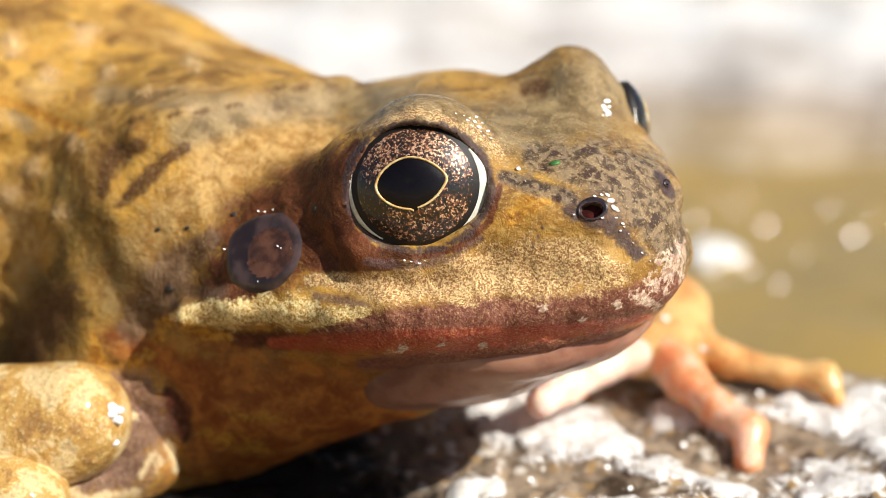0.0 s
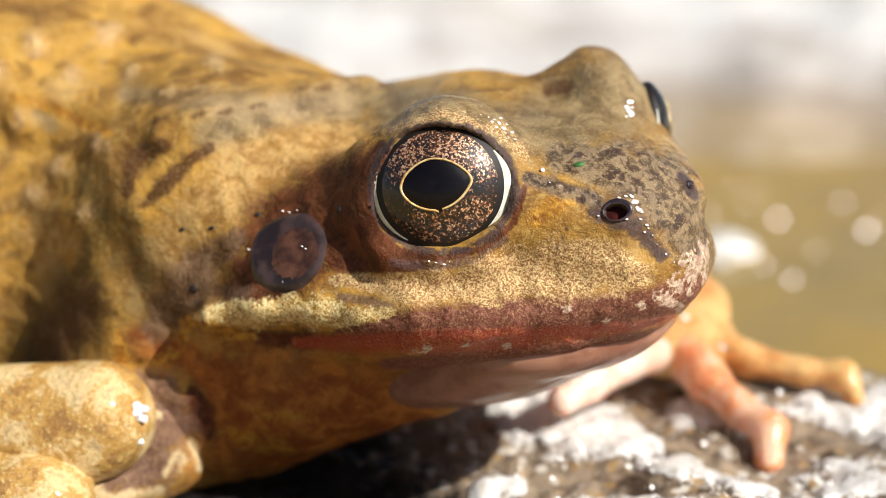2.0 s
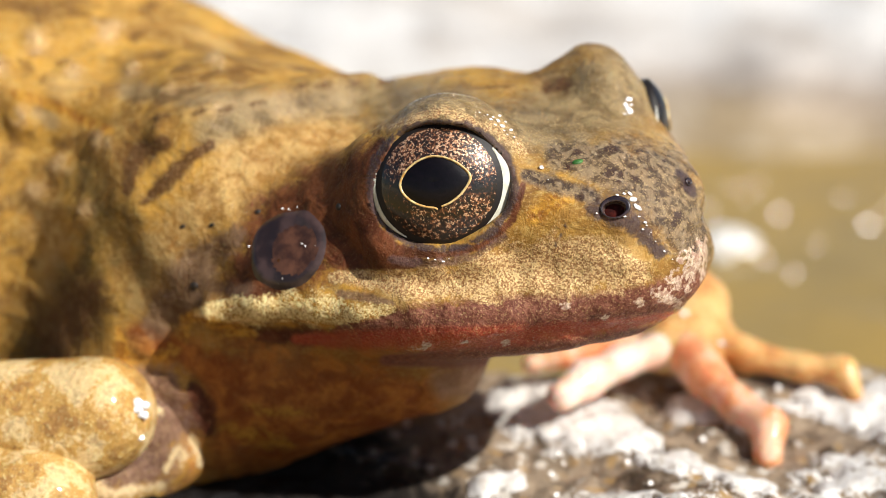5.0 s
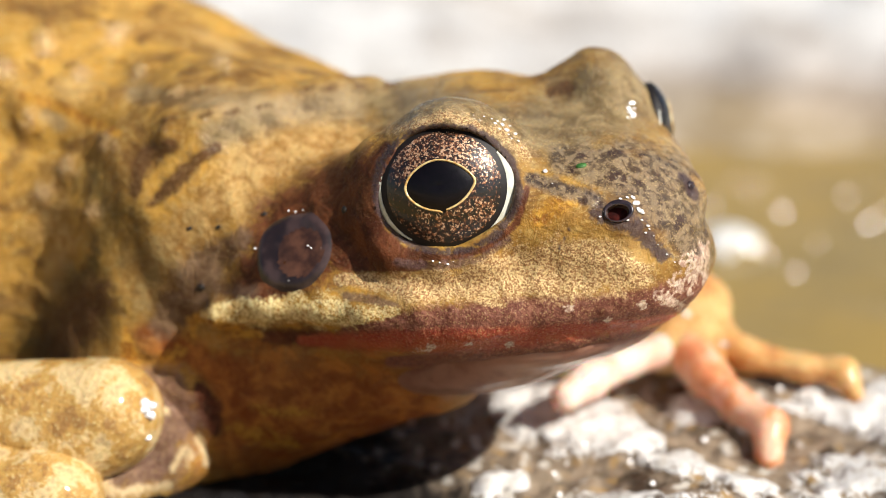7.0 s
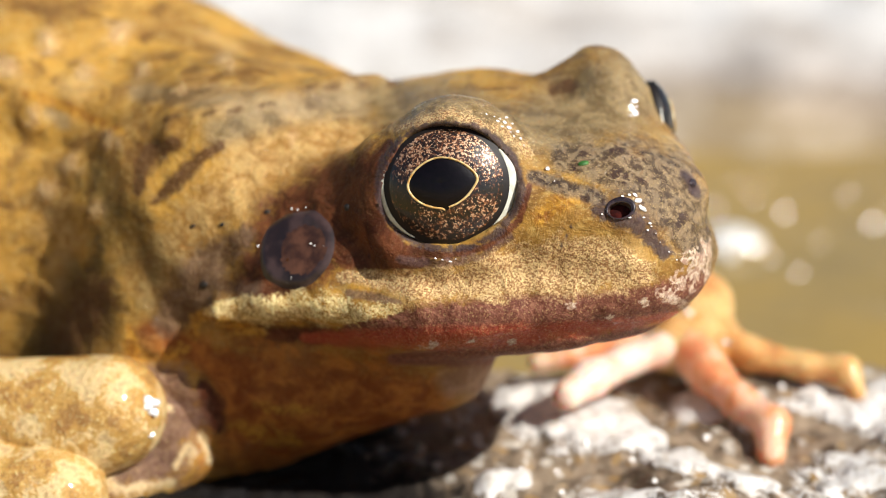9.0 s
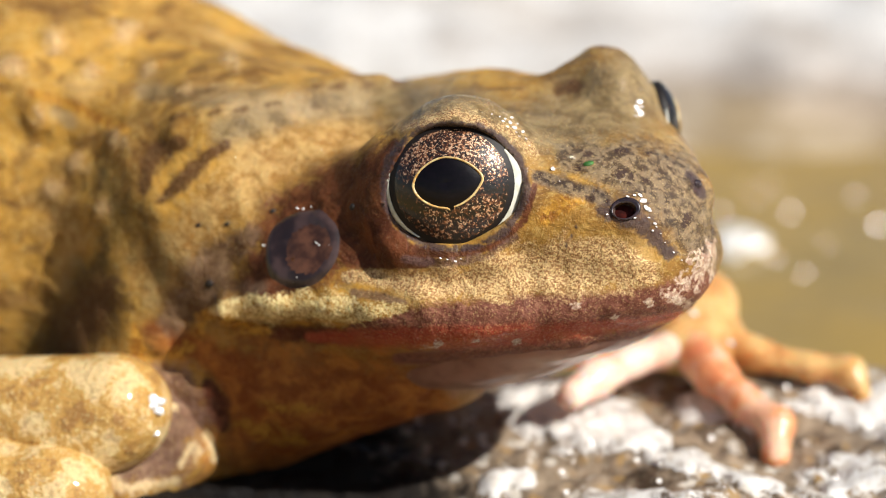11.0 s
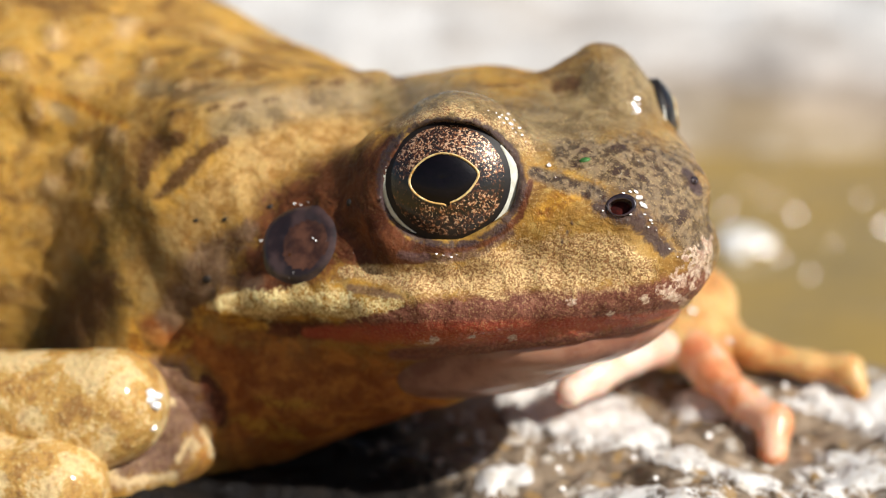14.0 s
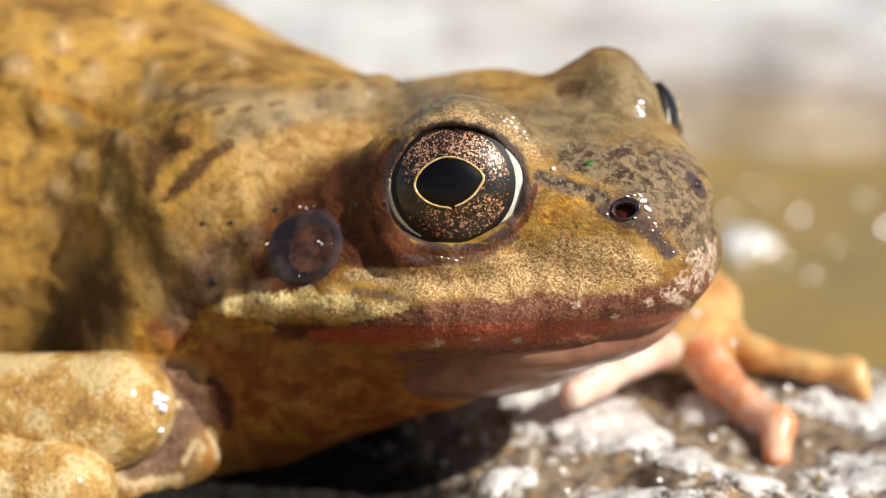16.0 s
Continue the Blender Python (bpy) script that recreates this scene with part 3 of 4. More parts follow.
def skin_zones(v):
    x, y = view_xy(v)
    stripe = along(x, y, (306, 562, 7), (326, 556, 14), (362, 552, 21), (412, 562, 24), (445, 548, 25), (505, 550, 26), (560, 560, 20), (620, 558, 13), (652, 552, 7))
    gold = np.maximum(0.66 * along(x, y, (640, 228, 12), (740, 200, 16), (840, 232, 20), (885, 270, 18)), along(x, y, (548, 496, 9), (600, 496, 14), (680, 510, 24), (780, 502, 30), (860, 486, 42), (950, 470, 50), (1040, 472, 42), (1090, 485, 22)))
    gold = np.maximum(gold, 0.9 * along(x, y, (800, 530, 12), (840, 538, 10)))
    for wx, wy, size in WART_XY:
        gold = np.maximum(gold, np.clip(0.72 - 0.012 * np.hypot(x - wx, y - wy) / size, 0, 1))
    red = along(x, y, (480, 608, 9), (560, 608, 16), (640, 606, 19), (800, 604, 20), (950, 591, 16), (1080, 577, 10), (1150, 562, 6))
    lip = np.maximum(along(x, y, (640, 645, 10), (760, 640, 20), (960, 626, 26), (1110, 600, 24)), along(x, y, (560, 590, 12), (620, 588, 22), (700, 575, 32), (850, 560, 38), (1000, 555, 34), (1130, 535, 34), (1195, 500, 24)))
    mask = np.maximum(along(x, y, (640, 300, 50), (560, 352, 76), (480, 415, 94), (410, 515, 60)), along(x, y, (606, 400, 20), (655, 446, 12), (740, 456, 8), (815, 438, 7), (866, 392, 7), (885, 330, 6)))
    # shadow of the stripe's ridge, painted beneath it
    mask = np.maximum(mask, 0.8 * along(x, y, (420, 600, 14), (490, 605, 22), (560, 600, 14)))
    mask = np.maximum(mask, along(x, y, (632, 262, 16), (612, 300, 30), (606, 360, 40), (560, 425, 40), (620, 440, 12)))
    mask = np.maximum(mask, along(x, y, (600, 385, 40), (575, 440, 30), (640, 458, 15), (700, 466, 8)))
    mask = np.maximum(mask, along(x, y, (535, 440, 34), (575, 462, 26), (630, 470, 14), (690, 474, 6)))
    # dark brown patch on the chest beside the foreleg
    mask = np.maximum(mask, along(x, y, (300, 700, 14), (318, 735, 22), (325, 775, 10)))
    snout = along(x, y, (950, 280, 26), (1050, 295, 52), (1130, 320, 66), (1170, 390, 56), (1195, 445, 36))
    belly = np.maximum(along(x, y, (330, 660, 40), (470, 765, 170), (600, 745, 115), (690, 725, 60)), along(x, y, (300, 640, 30), (200, 600, 24)))
    # two streaks behind the neck, and the chest patch again
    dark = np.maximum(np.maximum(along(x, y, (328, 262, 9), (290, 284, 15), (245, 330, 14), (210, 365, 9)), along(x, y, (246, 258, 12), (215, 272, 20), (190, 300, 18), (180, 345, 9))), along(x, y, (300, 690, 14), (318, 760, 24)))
    dark = np.maximum(dark, along(x, y, (960, 155, 14), (930, 160, 10)))
    # shade behind the shoulder, put into the dark zone
    dark = np.maximum(dark, along(x, y, (100, 540, 40), (60, 610, 40)))
    for sx, sy, w in ((240, 212, 14), (305, 204, 12), (355, 198, 12), (415, 186, 13), (490, 158, 12), (530, 156, 14), (585, 156, 12), (640, 152, 14), (70, 116, 14), (20, 100, 12), (190, 75, 8), (275, 130, 16), (125, 245, 14)):
        dark = np.maximum(dark, along(x, y, (sx - w * 0.8, sy + 3, w * 0.45), (sx + w * 0.8, sy - 3, w * 0.7)) * 0.66)
    pale = np.maximum(along(x, y, (1165, 500, 20), (1190, 470, 24), (1205, 440, 14)), along(x, y, (1130, 520, 9), (1160, 540, 9)))
    for sx, sy, w in ((690, 624, 5), (712, 618, 6), (780, 612, 4), (855, 613, 5), (960, 548, 7), (1032, 566, 6), (1090, 540, 8), (1130, 525, 10), (905, 606, 4)):
        pale = np.maximum(pale, along(x, y, (sx - w * 0.5, sy, w), (sx + w * 0.5, sy - 1, w)))
    pale = 0.80 * np.maximum(pale, along(x, y, (1085, 535, 5), (1090, 545, 5)))
    # chin skin, with bounced light painted into its colour
    chin = along(x, y, (750, 684, 26), (790, 678, 40), (850, 668, 46), (930, 640, 30))
    line = along(x, y, (1000, 374, 8), (1045, 376, 27), (1085, 405, 17), (1130, 450, 11))
    line = np.maximum(line, 0.85 * along(x, y, (964, 394, 2.5), (950, 425, 3), (938, 448, 2)))
    lid = np.clip(1 - np.abs(np.hypot((x - 740) / 128, (y - 331) / 113) - 1) * 128 / 15, 0, 1)
    line = np.maximum(np.maximum(line, lid), along(x, y, (1162, 308, 6), (1178, 326, 10), (1188, 345, 7)))
    snout = np.maximum(snout, along(x, y, (890, 312, 10), (950, 332, 16), (1010, 350, 16)))
    purple = np.maximum(along(x, y, (650, 464, 7), (730, 472, 10), (800, 458, 8), (855, 420, 5)), 0.0)
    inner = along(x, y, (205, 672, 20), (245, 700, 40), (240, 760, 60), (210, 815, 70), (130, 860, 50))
    cream = np.maximum(np.maximum(along(x, y, (248, 846, 5), (262, 815, 6), (276, 800, 4)), along(x, y, (296, 782, 5), (308, 815, 7), (312, 835, 5))), np.maximum(along(x, y, (276, 838, 4), (284, 812, 5)), 0.9 * np.maximum(along(x, y, (222, 730, 7), (242, 740, 5)), along(x, y, (105, 868, 14), (160, 885, 12), (240, 872, 8)))))
    # more of the stripe's shadow, painted dark on the skin
    dark = np.maximum(dark, along(x, y, (385, 585, 9), (430, 600, 16), (510, 598, 12)))
    tan = np.maximum(along(x, y, (560, 245, 30), (470, 265, 44), (380, 320, 56), (290, 400, 52), (225, 470, 36), (200, 545, 16)), 0.75 * along(x, y, (20, 380, 40), (60, 440, 36), (40, 520, 16)))
    bruise = np.maximum(along(x, y, (375, 425, 16), (310, 470, 36), (280, 525, 46), (235, 580, 30)), along(x, y, (560, 526, 8), (610, 532, 9), (650, 545, 7)))
    bruise = np.maximum(bruise, along(x, y, (892, 316, 10), (950, 330, 15), (1010, 350, 14)))
    bruise = np.maximum(bruise, 0.8 * along(x, y, (330, 520, 26), (390, 520, 16)))
    amber = np.maximum(np.maximum(along(x, y, (235, 640, 10), (262, 628, 13)), along(x, y, (165, 590, 7), (172, 640, 14))), along(x, y, (280, 606, 9), (286, 574, 11), (318, 562, 10), (345, 588, 14), (400, 596, 10)))
    amber = np.maximum(amber, 0.62 * np.maximum(along(x, y, (350, 765, 12), (410, 785, 26), (470, 800, 14)), along(x, y, (390, 730, 8), (450, 742, 14), (520, 735, 8))))
    amber = np.maximum(np.maximum(amber, along(x, y, (905, 385, 16), (950, 352, 16), (985, 350, 8))), along(x, y, (-20, 172, 8), (50, 192, 9), (110, 220, 10), (150, 238, 9)))
    grey = np.maximum(along(x, y, (180, 168, 16), (330, 176, 20), (470, 196, 26), (580, 200, 24)), along(x, y, (25, 205, 16), (48, 222, 14)))
    olive = np.maximum(along(x, y, (640, 190, 40), (740, 200, 50), (860, 230, 44), (960, 210, 70), (1060, 160, 80)), along(x, y, (330, 235, 30), (500, 190, 34), (640, 165, 34)))
    # olive flank; its low front chain also paints the shoulder's shade
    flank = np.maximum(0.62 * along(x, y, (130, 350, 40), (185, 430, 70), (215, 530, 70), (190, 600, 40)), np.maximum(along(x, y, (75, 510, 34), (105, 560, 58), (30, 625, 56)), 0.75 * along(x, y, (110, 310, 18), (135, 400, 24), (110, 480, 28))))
    return {"zone_a": np.stack([stripe, gold, red, lip], 1), "zone_b": np.stack([mask, snout, belly, dark], 1), "zone_c": np.stack([pale, line, olive, flank], 1), "zone_d": np.stack([inner, cream, purple, chin], 1), "zone_e": np.stack([tan, bruise, amber, grey], 1)}


# ---- the frog ----
for x, y, size in WART_XY:
    at, nrm = trace(skin, x, y)
    WARTS.append((at - nrm * size * 0.82, size))

for x, y, size in ((1048, 371, 1.0), (1180, 326, 0.24)):
    at, nrm = trace(skin, x, y)
    sd = unit(np.cross(TOP, nrm))
    NOSTRILS.append((at, np.stack([sd, np.cross(nrm, sd), nrm], 1), size))

FROG_BASE = np.array([-14.0, 12.0, 17.0])
frog = tagged(new("frog"), "brown and ochre common frog crouching on a lichen-crusted rock", "frog")
frog.location = FROG_BASE * MM

sv, sq = polygonised(skin, (-62, -16, 12), (18, 46, 56), 0.215)
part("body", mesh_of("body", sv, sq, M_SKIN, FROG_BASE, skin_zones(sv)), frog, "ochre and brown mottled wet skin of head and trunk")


def throat_shape(p):
    d = ell(p, hp(-2.0, -0.5, -9.5), (9.9, 8.3, 3.0))
    return smin(d, ell(p, hp(-5.6, -1.8, -10.9), (8.6, 8.0, 3.3)), 2.0) - 0.07 * wave(p, 0.3, 8) - 0.04 * wave(p, 0.7, 9)


tv, tq = polygonised(throat_shape, H0 - 22, H0 + 20, 0.45)
throat = part("throat", mesh_of("throat", tv, tq, M_THROAT, FROG_BASE), frog, "pale brown translucent throat skin, pulsing")


# eyes: caps on one globe of slightly different heights
def eye_parts(at, gaze, flip):
    side = unit(np.cross(gaze, TOP)) * (1 if flip else -1)
    up = np.cross(gaze, side) * (-1 if flip else 1)
    R = 4.7 if flip else 5.2
    back = math.sqrt(R * R - 3.6 ** 2)
    k = 0.78 if flip else 1.0
    centre = at - k * back * gaze
    crescent = 0.22 if flip else 0.46

    def on_globe(x, y, lift):
        z = math.sqrt(max(R * R - x * x - (y * 1.06) ** 2, 0.02))
        q = np.array([x, y, z])
        return centre + k * (side * q[0] + up * q[1] + gaze * q[2]) * (1 + lift / R)

    def ring(r0, r1, lift, n=64, m=7, a0=0.0, a1=1.0, closed=True, droop=0.0):
        def fn(u, v):
            t = 2 * math.pi * (a0 + (a1 - a0) * u)
            p0, p1 = r0(t), r1(t)
            x, y = p0[0] + (p1[0] - p0[0]) * v, p0[1] + (p1[1] - p0[1]) * v
            return on_globe(x, y, lift * (1 - 0.9 * (2 * v - 1) ** 4) - droop * max(0.0, (v - 0.82) / 0.18) ** 2)
        return grid_patch(fn, n, m, closed)

    def circle(r, sy=1.0):
        return lambda t: (r * math.cos(t), r * sy * math.sin(t))

    def pupil(s):
        def fn(t):
            c, w = math.cos(t), math.sin(t)
            r = 1.0 / ((abs(c) / 1.68) ** 1.75 + (abs(w) / 1.24) ** 1.75) ** (1 / 1.75)
            notch = 0.16 * math.exp(-((t - 1.53 * math.pi) / 0.13) ** 2)
            tip = 0.10 * math.exp(-(min(t, 2 * math.pi - t) / 0.25) ** 2)
            return (-0.17 + (r + notch + tip) * c * s, 0.13 + (r + notch) * w * s)
        return fn

    globe = part("eyeball", mesh_of("eyeball", *ring(lambda t: (0, 0), circle(3.5 if flip else 3.85, 0.94), 0.0, 64, 16, droop=0.9 if flip else 0.0), M_RIM, FROG_BASE), frog, "black-rimmed wet bulging eye")
    for name, geo, mat, label in (
        ("iris", ring(pupil(1.0), circle(2.96, 0.965), 0.035, 72, 9), M_IRIS, "bronze-speckled iris"),
        ("pupil", ring(lambda t: (-0.17, 0.13), pupil(1.02), 0.05, 72, 7), M_PUPIL, "black oval pupil"),
        ("gold_ring", ring(pupil(1.0), pupil(1.085), 0.085, 84, 5, -0.222, 0.752, False), M_RING, "thin gold ring round the pupil"),
        ("eye_membrane", ring(lambda t: (3.24 * math.cos(t), 3.1 * math.sin(t)), lambda t: ((3.24 + crescent * max(0, math.cos((t + 0.27) * 1.9))) * math.cos(t), (3.1 + crescent * max(0, math.cos((t + 0.27) * 1.9))) * math.sin(t)), 0.06, 28, 4, -0.155, 0.075, False), M_WHITE, "white crescent at the front corner"),
        ("eye_membrane", ring(lambda t: (3.30 * math.cos(t), 3.1 * math.sin(t)), lambda t: ((3.30 + 0.28 * max(0, math.cos((t - 3.34) * 2.0))) * math.cos(t), (3.1 + 0.28 * max(0, math.cos((t - 3.34) * 2.0))) * math.sin(t)), 0.06, 28, 4, 0.42, 0.645, False), M_WHITE, "thin pale crescent at the rear corner"),
    ):
        zones = None
        if name == "iris":
            x, y = view_xy(geo[0])
            bar = np.maximum(along(x, y, (620, 330, 24), (650, 340, 18), (670, 390, 14)), along(x, y, (800, 335, 9), (850, 338, 14)))
            bar = np.maximum(bar, 0.22 * np.clip((y - 335) / 50, 0, 1))
            bar = np.ones_like(bar) if flip else bar
            zones = {"zone_a": np.stack([bar, bar, bar, np.ones_like(bar)], 1)}
        part(name, mesh_of(name, *geo, mat, FROG_BASE, zones), globe, label)


eye_parts(EYE_AT, GAZE, False)
eye_parts(FAR_EYE, FAR_GAZE, True)


# eardrum: a shallow oval dish with a raised ring, laid on the cheek
def eardrum():
    at, nrm = trace(skin, 462, 445)
    up = unit(unit(P(480, 370, 3) - P(445, 520, 3)) - nrm * (unit(P(480, 370, 3) - P(445, 520, 3)) @ nrm))
    sd = np.cross(up, nrm)

    u, v = [k.ravel() for k in np.meshgrid(np.linspace(0, 2 * math.pi, 48, endpoint=False), np.linspace(0, 1, 18), indexing="ij")]
    q = at + np.outer(v * (2.5 + 0.12 * np.sin(2 * u + 1)) * np.sin(u), up) + np.outer(v * (2.5 + 0.15 * np.sin(3 * u)) * np.cos(u), sd)
    for _ in range(12):
        q = q - np.outer(skin(q) * 0.8, nrm)
    lift = 0.06 * np.exp(-((v - 0.80) / 0.12) ** 2) - 0.10 * np.exp(-(v / 0.6) ** 4) + 0.02 + 0.05 * (1 - v) - 0.16 * np.maximum(0, (v - 0.78) / 0.22)
    pts = q + np.outer(lift + 0.045 + 0.035 * wave(q, 0.45, 61) * v, nrm)
    quads = grid_patch(lambda a, b: (0, 0, 0), 48, 18, True)[1]
    inner = (v[quads].mean(1) < 0.54 + 0.20 * np.cos(u[quads[:, 0]]))
    drum = part("eardrum", mesh_of("eardrum", pts, quads[inner], M_EAR, FROG_BASE), frog, "dark red-brown round eardrum")
    part("eardrum_ring", mesh_of("eardrum_ring", pts, quads[~inner], M_EARRING, FROG_BASE), drum, "dark greyish ring")


eardrum()


# nostrils: a dark hollow, a raised wet rim and a lid that closes it
def blob(centre, axes, r, n=24, m=13):
    def fn(u, v):
        t, s = 2 * math.pi * u, math.pi * v
        return centre + axes @ (np.array([math.sin(s) * math.cos(t), math.sin(s) * math.sin(t), math.cos(s)]) * np.asarray(r))
    return grid_patch(fn, n, m, True)


def nostril(at, ax, k):
    nrm = ax[:, 2]
    hollow = part("nostril", mesh_of("nostril", *blob(at - nrm * 0.62, ax, (0.66 * k, 0.48 * k, 0.12)), M_NOSTRIL, FROG_BASE), frog, "dark red nostril opening")

    def rim(u, v):
        t, s = 2 * math.pi * u, 2 * math.pi * v
        wide = 0.10 + 0.06 * math.sin(t + 0.6)
        c = at + ax @ np.array([0.68 * k * math.cos(t), 0.50 * k * math.sin(t), 0.0])
        return c + (ax @ np.array([math.cos(t), math.sin(t), 0])) * wide * math.cos(s) + nrm * 0.08 * math.sin(s)
    part("nostril_rim", mesh_of("nostril_rim", *grid_patch(rim, 36, 13, True), M_LID, FROG_BASE), hollow, "wet grey rim")
    lid = part("nostril_lid", mesh_of("nostril_lid", *blob(at - nrm * 0.34, ax, (0.66 * k, 0.48 * k, 0.16)), M_NOSTRIL, FROG_BASE), hollow, "dark red skin flap that shuts the nostril")
    return lid, nrm


LIDS = [nostril(*each) for each in NOSTRILS]

# grit and algae stuck to the skin
for name, x, y, rx, ry, mat, label in (("grit", 331, 404, 0.22, 0.12, M_SPECK, "dark grit speck"), ("grit", 279, 407, 0.20, 0.12, M_SPECK, "dark grit speck"), ("grit", 299, 513, 0.30, 0.24, M_SPECK, "dark grit speck"), ("grit", 413, 380, 0.2, 0.15, M_SPECK, "dark grit speck"), ("algae", 982, 289, 0.32, 0.18, M_GREEN, "scrap of green algae"), ("grit", 556, 370, 0.22, 0.2, M_SPECK, "dark grit speck")):
    at, nrm = trace(skin, x, y)
    sd = unit(np.cross(nrm, (0, 0.2, 1)))
    sd = unit(sd + 0.4 * np.cross(nrm, sd))
    ax = np.stack([sd, np.cross(nrm, sd), nrm], 1)
    part(name, mesh_of(name, *blob(at, ax, (rx, ry, 0.09), 10, 6), mat, FROG_BASE), frog, label)


# small tilted discs added for the sun's glints on the wet skin
GLINT = unit(np.array(SUN) - AHEAD)


def uneven(at, shape, r, seed):
    pts, quads = shape
    return at + pts * (1 + 0.34 * wave(pts / r + seed, 0.45, 7) + 0.26 * wave(pts / r + seed, 1.1, 8))[:, None], quads


# one glint disc, turned so that the sun flashes at the camera
def drop(surface, x, y, r, parent):
    at, nrm = trace(surface, x, y)
    tilt = GLINT
    sd = unit(np.cross(tilt, (0.3, 0.1, 1)))
    ax = np.stack([sd, np.cross(tilt, sd), tilt], 1)
    part("sun_glint", mesh_of("sun_glint", *uneven(at + nrm * 0.06, blob(np.zeros(3), ax, (r, r * (0.40 + 0.3 * abs(math.sin(x * 1.7))), r * 0.13), 18, 24), r, x), M_WET_GLINT, FROG_BASE), parent, "added disc for a sun glint on the wet skin")


for x, y, r in ((918, 300, 0.15), (838, 216, 0.13), (846, 226, 0.15), (862, 233, 0.10), (1070, 182, 0.12), (1078, 190, 0.10), (1068, 196, 0.13), (1075, 204, 0.15), (1066, 206, 0.08), (1073, 179, 0.19), (1074, 199, 0.24), (1069, 190, 0.16), (852, 219, 0.08), (830, 210, 0.07), (856, 242, 0.07), (806, 202, 0.06), (820, 206, 0.05), (868, 246, 0.06), (874, 258, 0.05), (1104, 402, 0.06), (1112, 414, 0.05), (458, 374, 0.07), (484, 372, 0.06), (452, 506, 0.07), (398, 442, 0.06), (516, 440, 0.05), (1074, 346, 0.15), (1080, 356, 0.20), (1086, 368, 0.19), (1092, 374, 0.13), (1100, 396, 0.10), (1064, 385, 0.10), (1024, 372, 0.10), (842, 208, 0.09), (834, 224, 0.08), (826, 214, 0.10), (850, 234, 0.07), (728, 463, 0.06), (742, 466, 0.07), (716, 461, 0.05), (752, 462, 0.05), (1016, 380, 0.07), (1052, 348, 0.09), (1064, 346, 0.08), (1090, 386, 0.08), (1097, 408, 0.06), (1120, 430, 0.05), (1136, 448, 0.06), (1150, 462, 0.05), (930, 322, 0.05), (470, 376, 0.06), (492, 436, 0.06), (498, 440, 0.04), (458, 498, 0.06)):
    drop(skin, x, y, r, frog)


# forelegs
def limb(name, shape, lo, hi, h, mat, parent, label):
    v, q = polygonised(shape, lo, hi, h)
    return part(name, mesh_of(name, v, q, mat, FROG_BASE, skin_zones(v) if mat == M_SKIN else None), parent, label)


def upper_arm_shape(p):
    d = cone(p, P(-160, 755, 8.0), P(132, 742, 6.6), 3.4, 3.15)
    d = smin(d, ell(p, P(25, 795, 6.2), (3.6, 2.2, 2.2), BODY), 2.0)
    return d - 0.10 * wave(p, 0.16, 21) - 0.03 * wave(p, 0.5, 22)


def forearm_shape(p):
    d = cone(p, P(-160, 890, 4.6), P(25, 900, 4.4), 3.2, 2.9)
    return smin(d, cone(p, P(25, 900, 4.4), P(75, 990, 5.0), 2.7, 2.2), 1.0) - 0.10 * wave(p, 0.3, 23) - 0.06 * wave(p, 0.8, 25)


def inner_arm_shape(p):
    d = cone(p, P(212, 738, 9.7), P(248, 800, 10.5), 2.6, 2.2)
    d = smin(d, cone(p, P(228, 694, 9.9), P(212, 738, 9.7), 1.8, 2.6), 1.0)
    return smin(d, cone(p, P(135, 875, 7.8), P(248, 815, 10.4), 1.9, 2.1), 2.0) - 0.12 * wave(p, 0.2, 24) - 0.06 * wave(p, 0.6, 26)


near_leg = limb("foreleg", upper_arm_shape, (-36, -6, 10), (-8, 22, 34), 0.33, M_ARM, frog, "golden mottled bent foreleg")
limb("forearm", forearm_shape, (-36, -10, 6), (-10, 18, 30), 0.33, M_ARM, near_leg, "golden wrinkled forearm")
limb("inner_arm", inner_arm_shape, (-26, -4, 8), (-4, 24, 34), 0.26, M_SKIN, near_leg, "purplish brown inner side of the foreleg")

for x, y, r in ((198, 722, 0.62), (203, 742, 0.45), (196, 735, 0.4), (204, 784, 0.2)):
    drop(upper_arm_shape, x, y, r, near_leg)


def palm_shape(p):
    d = cone(p, P(1185, 560, 25), P(1195, 615, 22.8), 2.5, 2.1)
    d = smin(d, cone(p, P(1110, 470, 29), P(1185, 560, 25), 2.3, 2.3), 1.5)
    d = smin(d, cone(p, P(1135, 636, 21.4), P(1200, 640, 21.4), 1.25, 1.3), 1.2)
    return smin(d, cone(p, P(1145, 618, 21.8), P(1240, 612, 22.8), 1.5, 1.3), 1.2) - 0.08 * wave(p, 0.25, 27)


far_leg = limb("forefoot", palm_shape, (4, 6, 12), (26, 36, 44), 0.33, M_FOOT, frog, "orange wet forefoot spread on the rock")


def toe(label, mat, *pts):
    def shape(p):
        d = None
        for (x, y, w, r), (x2, y2, w2, r2) in zip(pts, pts[1:]):
            c = cone(p, P(x, y, w), P(x2, y2, w2), r, r2)
            d = c if d is None else smin(d, c, 0.7)
        return d
    q = np.array([P(x, y, w) for x, y, w, r in pts])
    limb("toe", shape, q.min(0) - 2.2, q.max(0) + 2.2, 0.25, mat, far_leg, label)

for x, y, r in ((1178, 566, 0.26), (1244, 618, 0.24), (1096, 634, 0.20), (1208, 640, 0.22)):
    drop(palm_shape, x, y, r, far_leg)

toe("orange toe stretched sideways", M_FOOT, (1225, 610, 22.5, 1.35), (1290, 640, 21.5, 1.05), (1385, 660, 20.5, 0.85), (1456, 668, 20.0, 0.95), (1478, 704, 19.0, 0.62))
